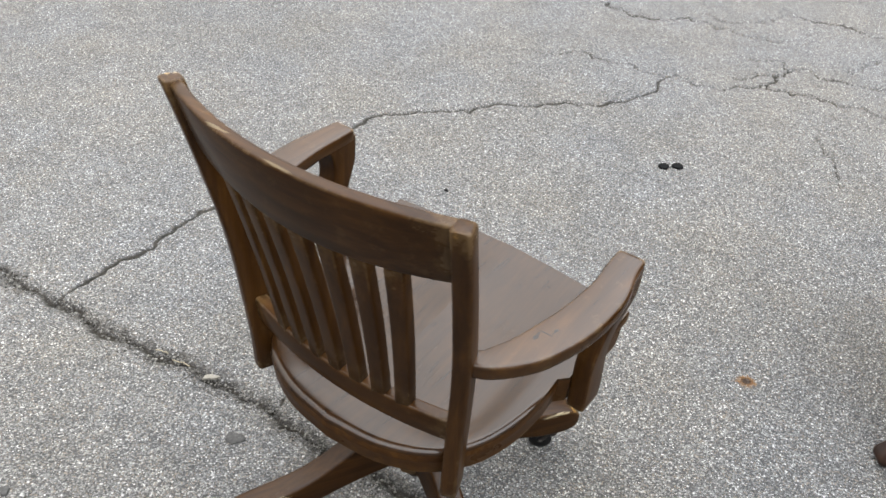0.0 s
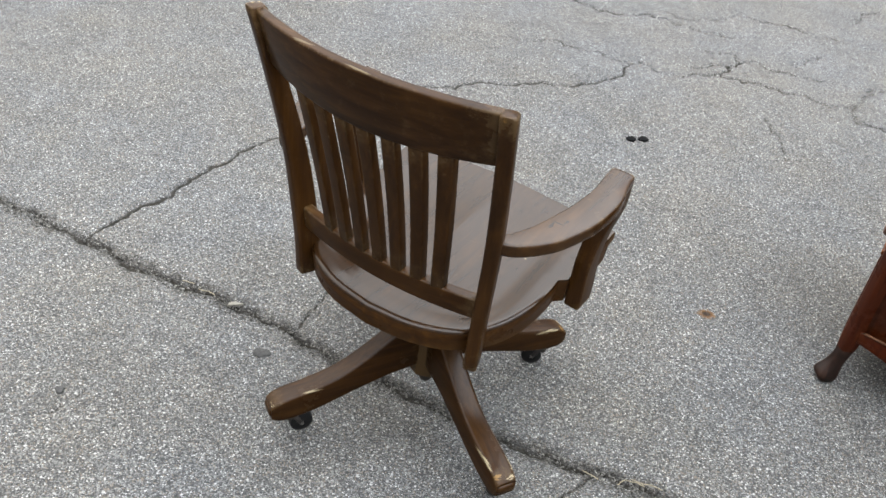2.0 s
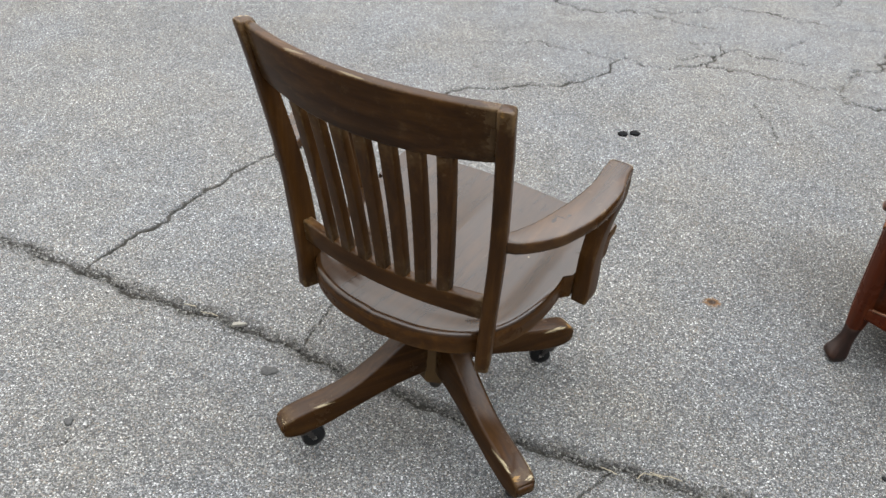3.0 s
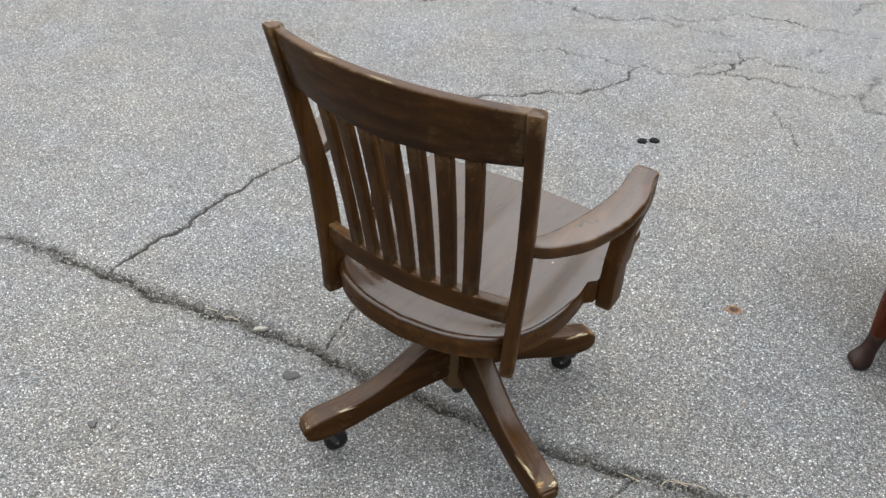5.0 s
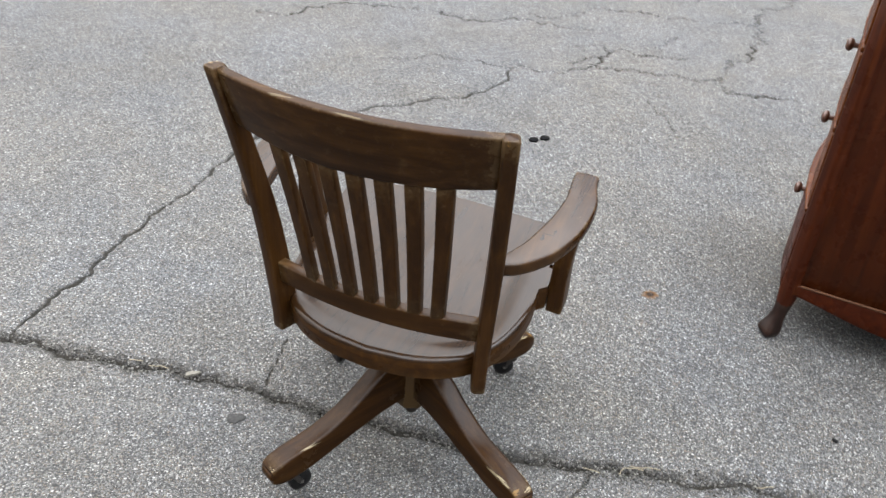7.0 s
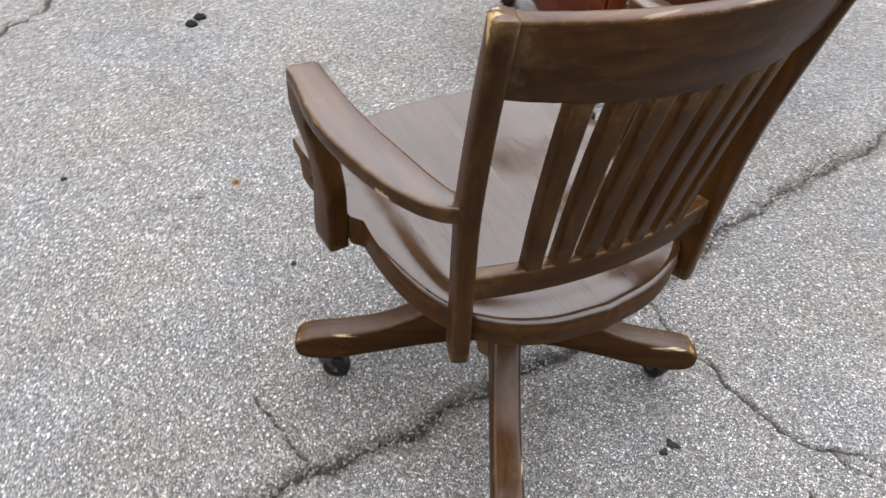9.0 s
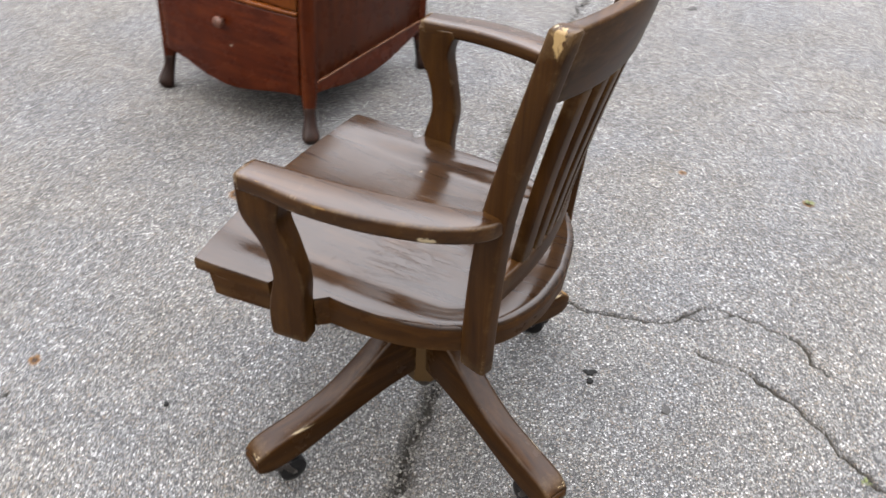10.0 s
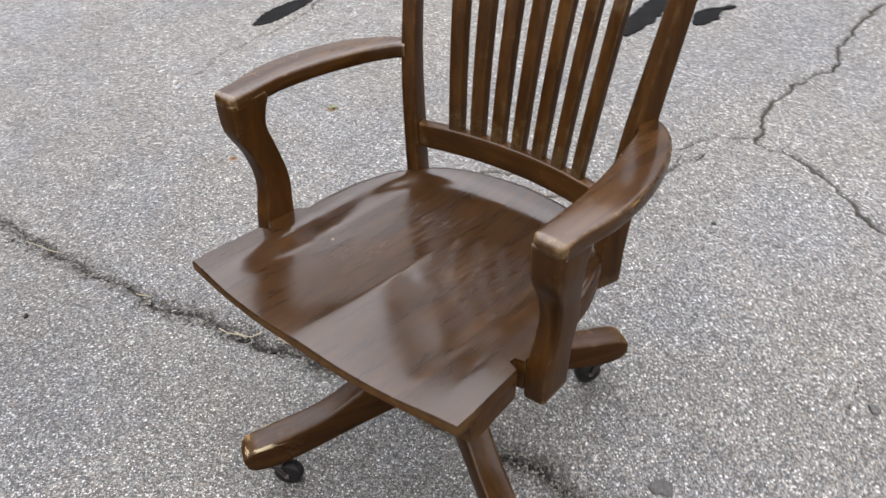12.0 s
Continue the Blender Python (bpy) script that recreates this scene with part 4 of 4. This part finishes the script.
def tar_patch(label, seed, *runs):
    """Spilt tar: runs of (x, y, half width), each a flat ragged tongue."""
    rnd = random.Random(seed)
    bm = bmesh.new()
    for run in runs:
        path = spline(run, 30)
        left, right = [], []
        for i, (x, y, r) in enumerate(path):
            ahead, behind = path[min(i + 1, 29)], path[max(i - 1, 0)]
            d = Vector((ahead[0] - behind[0], ahead[1] - behind[1])).normalized()
            side = Vector((-d.y, d.x))
            c = Vector((x, y))
            left.append(c + side * max(r, 0.003) * rnd.uniform(0.82, 1.12))
            right.append(c - side * max(r, 0.003) * rnd.uniform(0.82, 1.12))
        rim = left + right[::-1]
        low = [bm.verts.new((p.x, p.y, float(ground_z(p.x, p.y)) - 0.003)) for p in rim]
        top = [bm.verts.new((p.x, p.y, float(ground_z(p.x, p.y)) + 0.0028)) for p in rim]
        n = len(rim)
        for i in range(n):
            bm.faces.new((low[i], low[(i + 1) % n], top[(i + 1) % n], top[i]))
        for i in range(len(left) - 1):
            bm.faces.new((top[i], top[i + 1], top[n - 2 - i], top[n - 1 - i]))
    return thing("tar_patch", bm, TAR, label, "tar patch")


tar_patch("long black tar patch with a rounded lobe on asphalt", 1,
          [(1.252, -0.222, 0.006), (1.224, -0.262, 0.034), (1.186, -0.336, 0.046), (1.128, -0.419, 0.026), (1.104, -0.50, 0.009)],
          [(1.139, -0.436, 0.010), (1.172, -0.472, 0.026), (1.190, -0.522, 0.036), (1.178, -0.575, 0.030), (1.155, -0.601, 0.005)])
tar_patch("small black tar patch on asphalt", 2, [(0.998, -0.625, 0.008), (0.962, -0.668, 0.024), (0.90, -0.703, 0.021), (0.867, -0.728, 0.005)])
tar_patch("ragged black tar patch with a thin tail on asphalt", 3,
          [(-0.029, -0.255, 0.010), (-0.045, -0.310, 0.036), (-0.092, -0.400, 0.042), (-0.131, -0.484, 0.040), (-0.156, -0.523, 0.026), (-0.195, -0.533, 0.012), (-0.238, -0.515, 0.008)],
          [(-0.249, -0.347, 0.006), (-0.265, -0.373, 0.028), (-0.288, -0.412, 0.038), (-0.313, -0.448, 0.025), (-0.339, -0.464, 0.008), (-0.365, -0.478, 0.013), (-0.382, -0.484, 0.004)])
ground_bit("dry_leaf", -0.315, 1.556, 0.009, FLAKE, "pale flake of dry leaf beside the crack", "leaf", 0.004, 1.8, 20, 16, 0.5)


def crumbs(name, count, seed, place, size, material, label):
    """Loose stones too many to count, as one mesh."""
    rnd = random.Random(seed)
    verts, faces = [], []
    for _ in range(count):
        x, y = place(rnd)
        a, b, c = (size * rnd.uniform(0.5, 1.4) for _ in range(3))
        turn = rnd.uniform(0, 6.28)
        base, base_z = len(verts), float(ground_z(x, y))
        for px, py, pz in ((1, 0.1, 0), (0.2, 1, 0), (-0.9, 0.4, 0), (-0.5, -0.9, 0), (0.6, -0.8, 0), (0.5, 0.3, 1), (-0.4, 0.1, 0.9), (0.1, -0.5, 0.8)):
            ux, uy = px * a, py * b
            verts.append((x + ux * math.cos(turn) - uy * math.sin(turn), y + ux * math.sin(turn) + uy * math.cos(turn), pz * c * 0.8 - 0.0015 + base_z))
        for f in ((0, 1, 5), (1, 2, 6), (1, 6, 5), (2, 3, 6), (3, 4, 7), (3, 7, 6), (4, 0, 5), (4, 5, 7), (5, 6, 7)):
            faces.append(tuple(base + i for i in f))
    me = bpy.data.meshes.new(name)
    me.from_pydata(verts, [], faces)
    me.materials.append(material)
    return tagged(new(name, me), label, "gravel", kind="stuff")


def stone_material(name, stops):
    m = Nodes(name)
    geo = m.n.new("ShaderNodeNewGeometry")
    speck = m.noise(m.coord(), 900, 3, 0.6)
    tone = m.ramp(geo.outputs["Random Per Island"], stops)
    tone = m.mix(1.0, tone, m.grey(speck, [(0.3, 0.75), (0.7, 1.2)]), "MULTIPLY")
    return m.done(tone, 0.85, m.bump(speck, 0.3, 0.0006), spec=0.3)


CRUMB = stone_material("loose_chippings", [(0.0, (0.0100, 0.0092, 0.0080)), (0.4, (0.0260, 0.0240, 0.0210)), (0.8, (0.0520, 0.0490, 0.0430)), (1.0, (0.0950, 0.0910, 0.0800))])
JOINT = CRACKS["joint"][2]


def along_joint(rnd):
    """A place near the long joint, thickest where its edges have crumbled."""
    while True:
        i = rnd.randrange(2, len(JOINT) - 3)
        (x0, y0), (x1, y1) = JOINT[i], JOINT[i + 1]
        t = rnd.random()
        x, y = x0 + (x1 - x0) * t, y0 + (y1 - y0) * t
        if rnd.random() < 0.35 + 0.5 * abs(math.sin(x * 5.1 + 1.0)):
            return x + rnd.gauss(0, 0.006), y + rnd.gauss(0, 0.018)


crumbs("gravel", 3200, 21, along_joint, 0.0031, CRUMB, "loose chippings and grit along the crumbled joint")
crumbs("gravel", 500, 22, lambda rnd: (rnd.uniform(-1.2, 2.4), rnd.uniform(-0.8, 3.2)), 0.0028, CRUMB, "scattered loose chippings on the asphalt")


def straw(x, y, turn, length, seed, material=STRAW, label="pale dry straw lying in the joint", name="straw"):
    rnd = random.Random(seed)
    st = []
    for k in range(6):
        t = k / 5 - 0.5
        st.append(((t * length, 0.08 * length * math.sin(3 * t + rnd.random()), 0.003 + 0.003 * rnd.random()), (0, 1, 0), (0, 0, 1), 0.0024, 0.0020))
    return thing(name, sweep(st, 0.0008, 0.0006), material, label, "straw", at=on_ground(x, y, turn, 0.0005))


straw(0.709, 1.162, -20, 0.045, 1)
straw(0.68, 1.158, 35, 0.03, 2)
straw(0.61, 1.165, -35, 0.04, 3)
straw(-0.40, 1.585, -24, 0.05, 4)
straw(-0.46, 1.612, -15, 0.035, 5)
straw(0.99, 1.085, -10, 0.04, 6)
straw(1.335, 0.965, -21, 0.11, 7)
straw(0.735, 1.162, -22, 0.07, 8)


def sprig(x, y, seed, size, label):
    """A tuft of tiny weed leaves."""
    rnd = random.Random(seed)
    bm = bmesh.new()
    for _ in range(11):
        a, l = rnd.uniform(0, 6.28), size * rnd.uniform(0.5, 1.1)
        d = Vector((math.cos(a), math.sin(a), 0))
        side = Vector((-d.y, d.x, 0)) * size * 0.16
        root, tip = Vector((0, 0, -0.001)), d * l + Vector((0, 0, size * rnd.uniform(0.15, 0.5)))
        midp = (root + tip) / 2 + Vector((0, 0, size * 0.25))
        v = [bm.verts.new(p) for p in (root, midp + side, tip, midp - side, midp + Vector((0, 0, -0.001)))]
        bm.faces.new((v[0], v[1], v[4]))
        bm.faces.new((v[1], v[2], v[4]))
        bm.faces.new((v[2], v[3], v[4]))
        bm.faces.new((v[3], v[0], v[4]))
    return thing("weed", bm, WEED, label, "weed", at=on_ground(x, y, 0, 0.001))


sprig(0.797, 0.260, 3, 0.016, "tiny yellow-green weed growing in asphalt")
sprig(-0.076, 0.552, 5, 0.012, "tiny green weed growing in a crack")
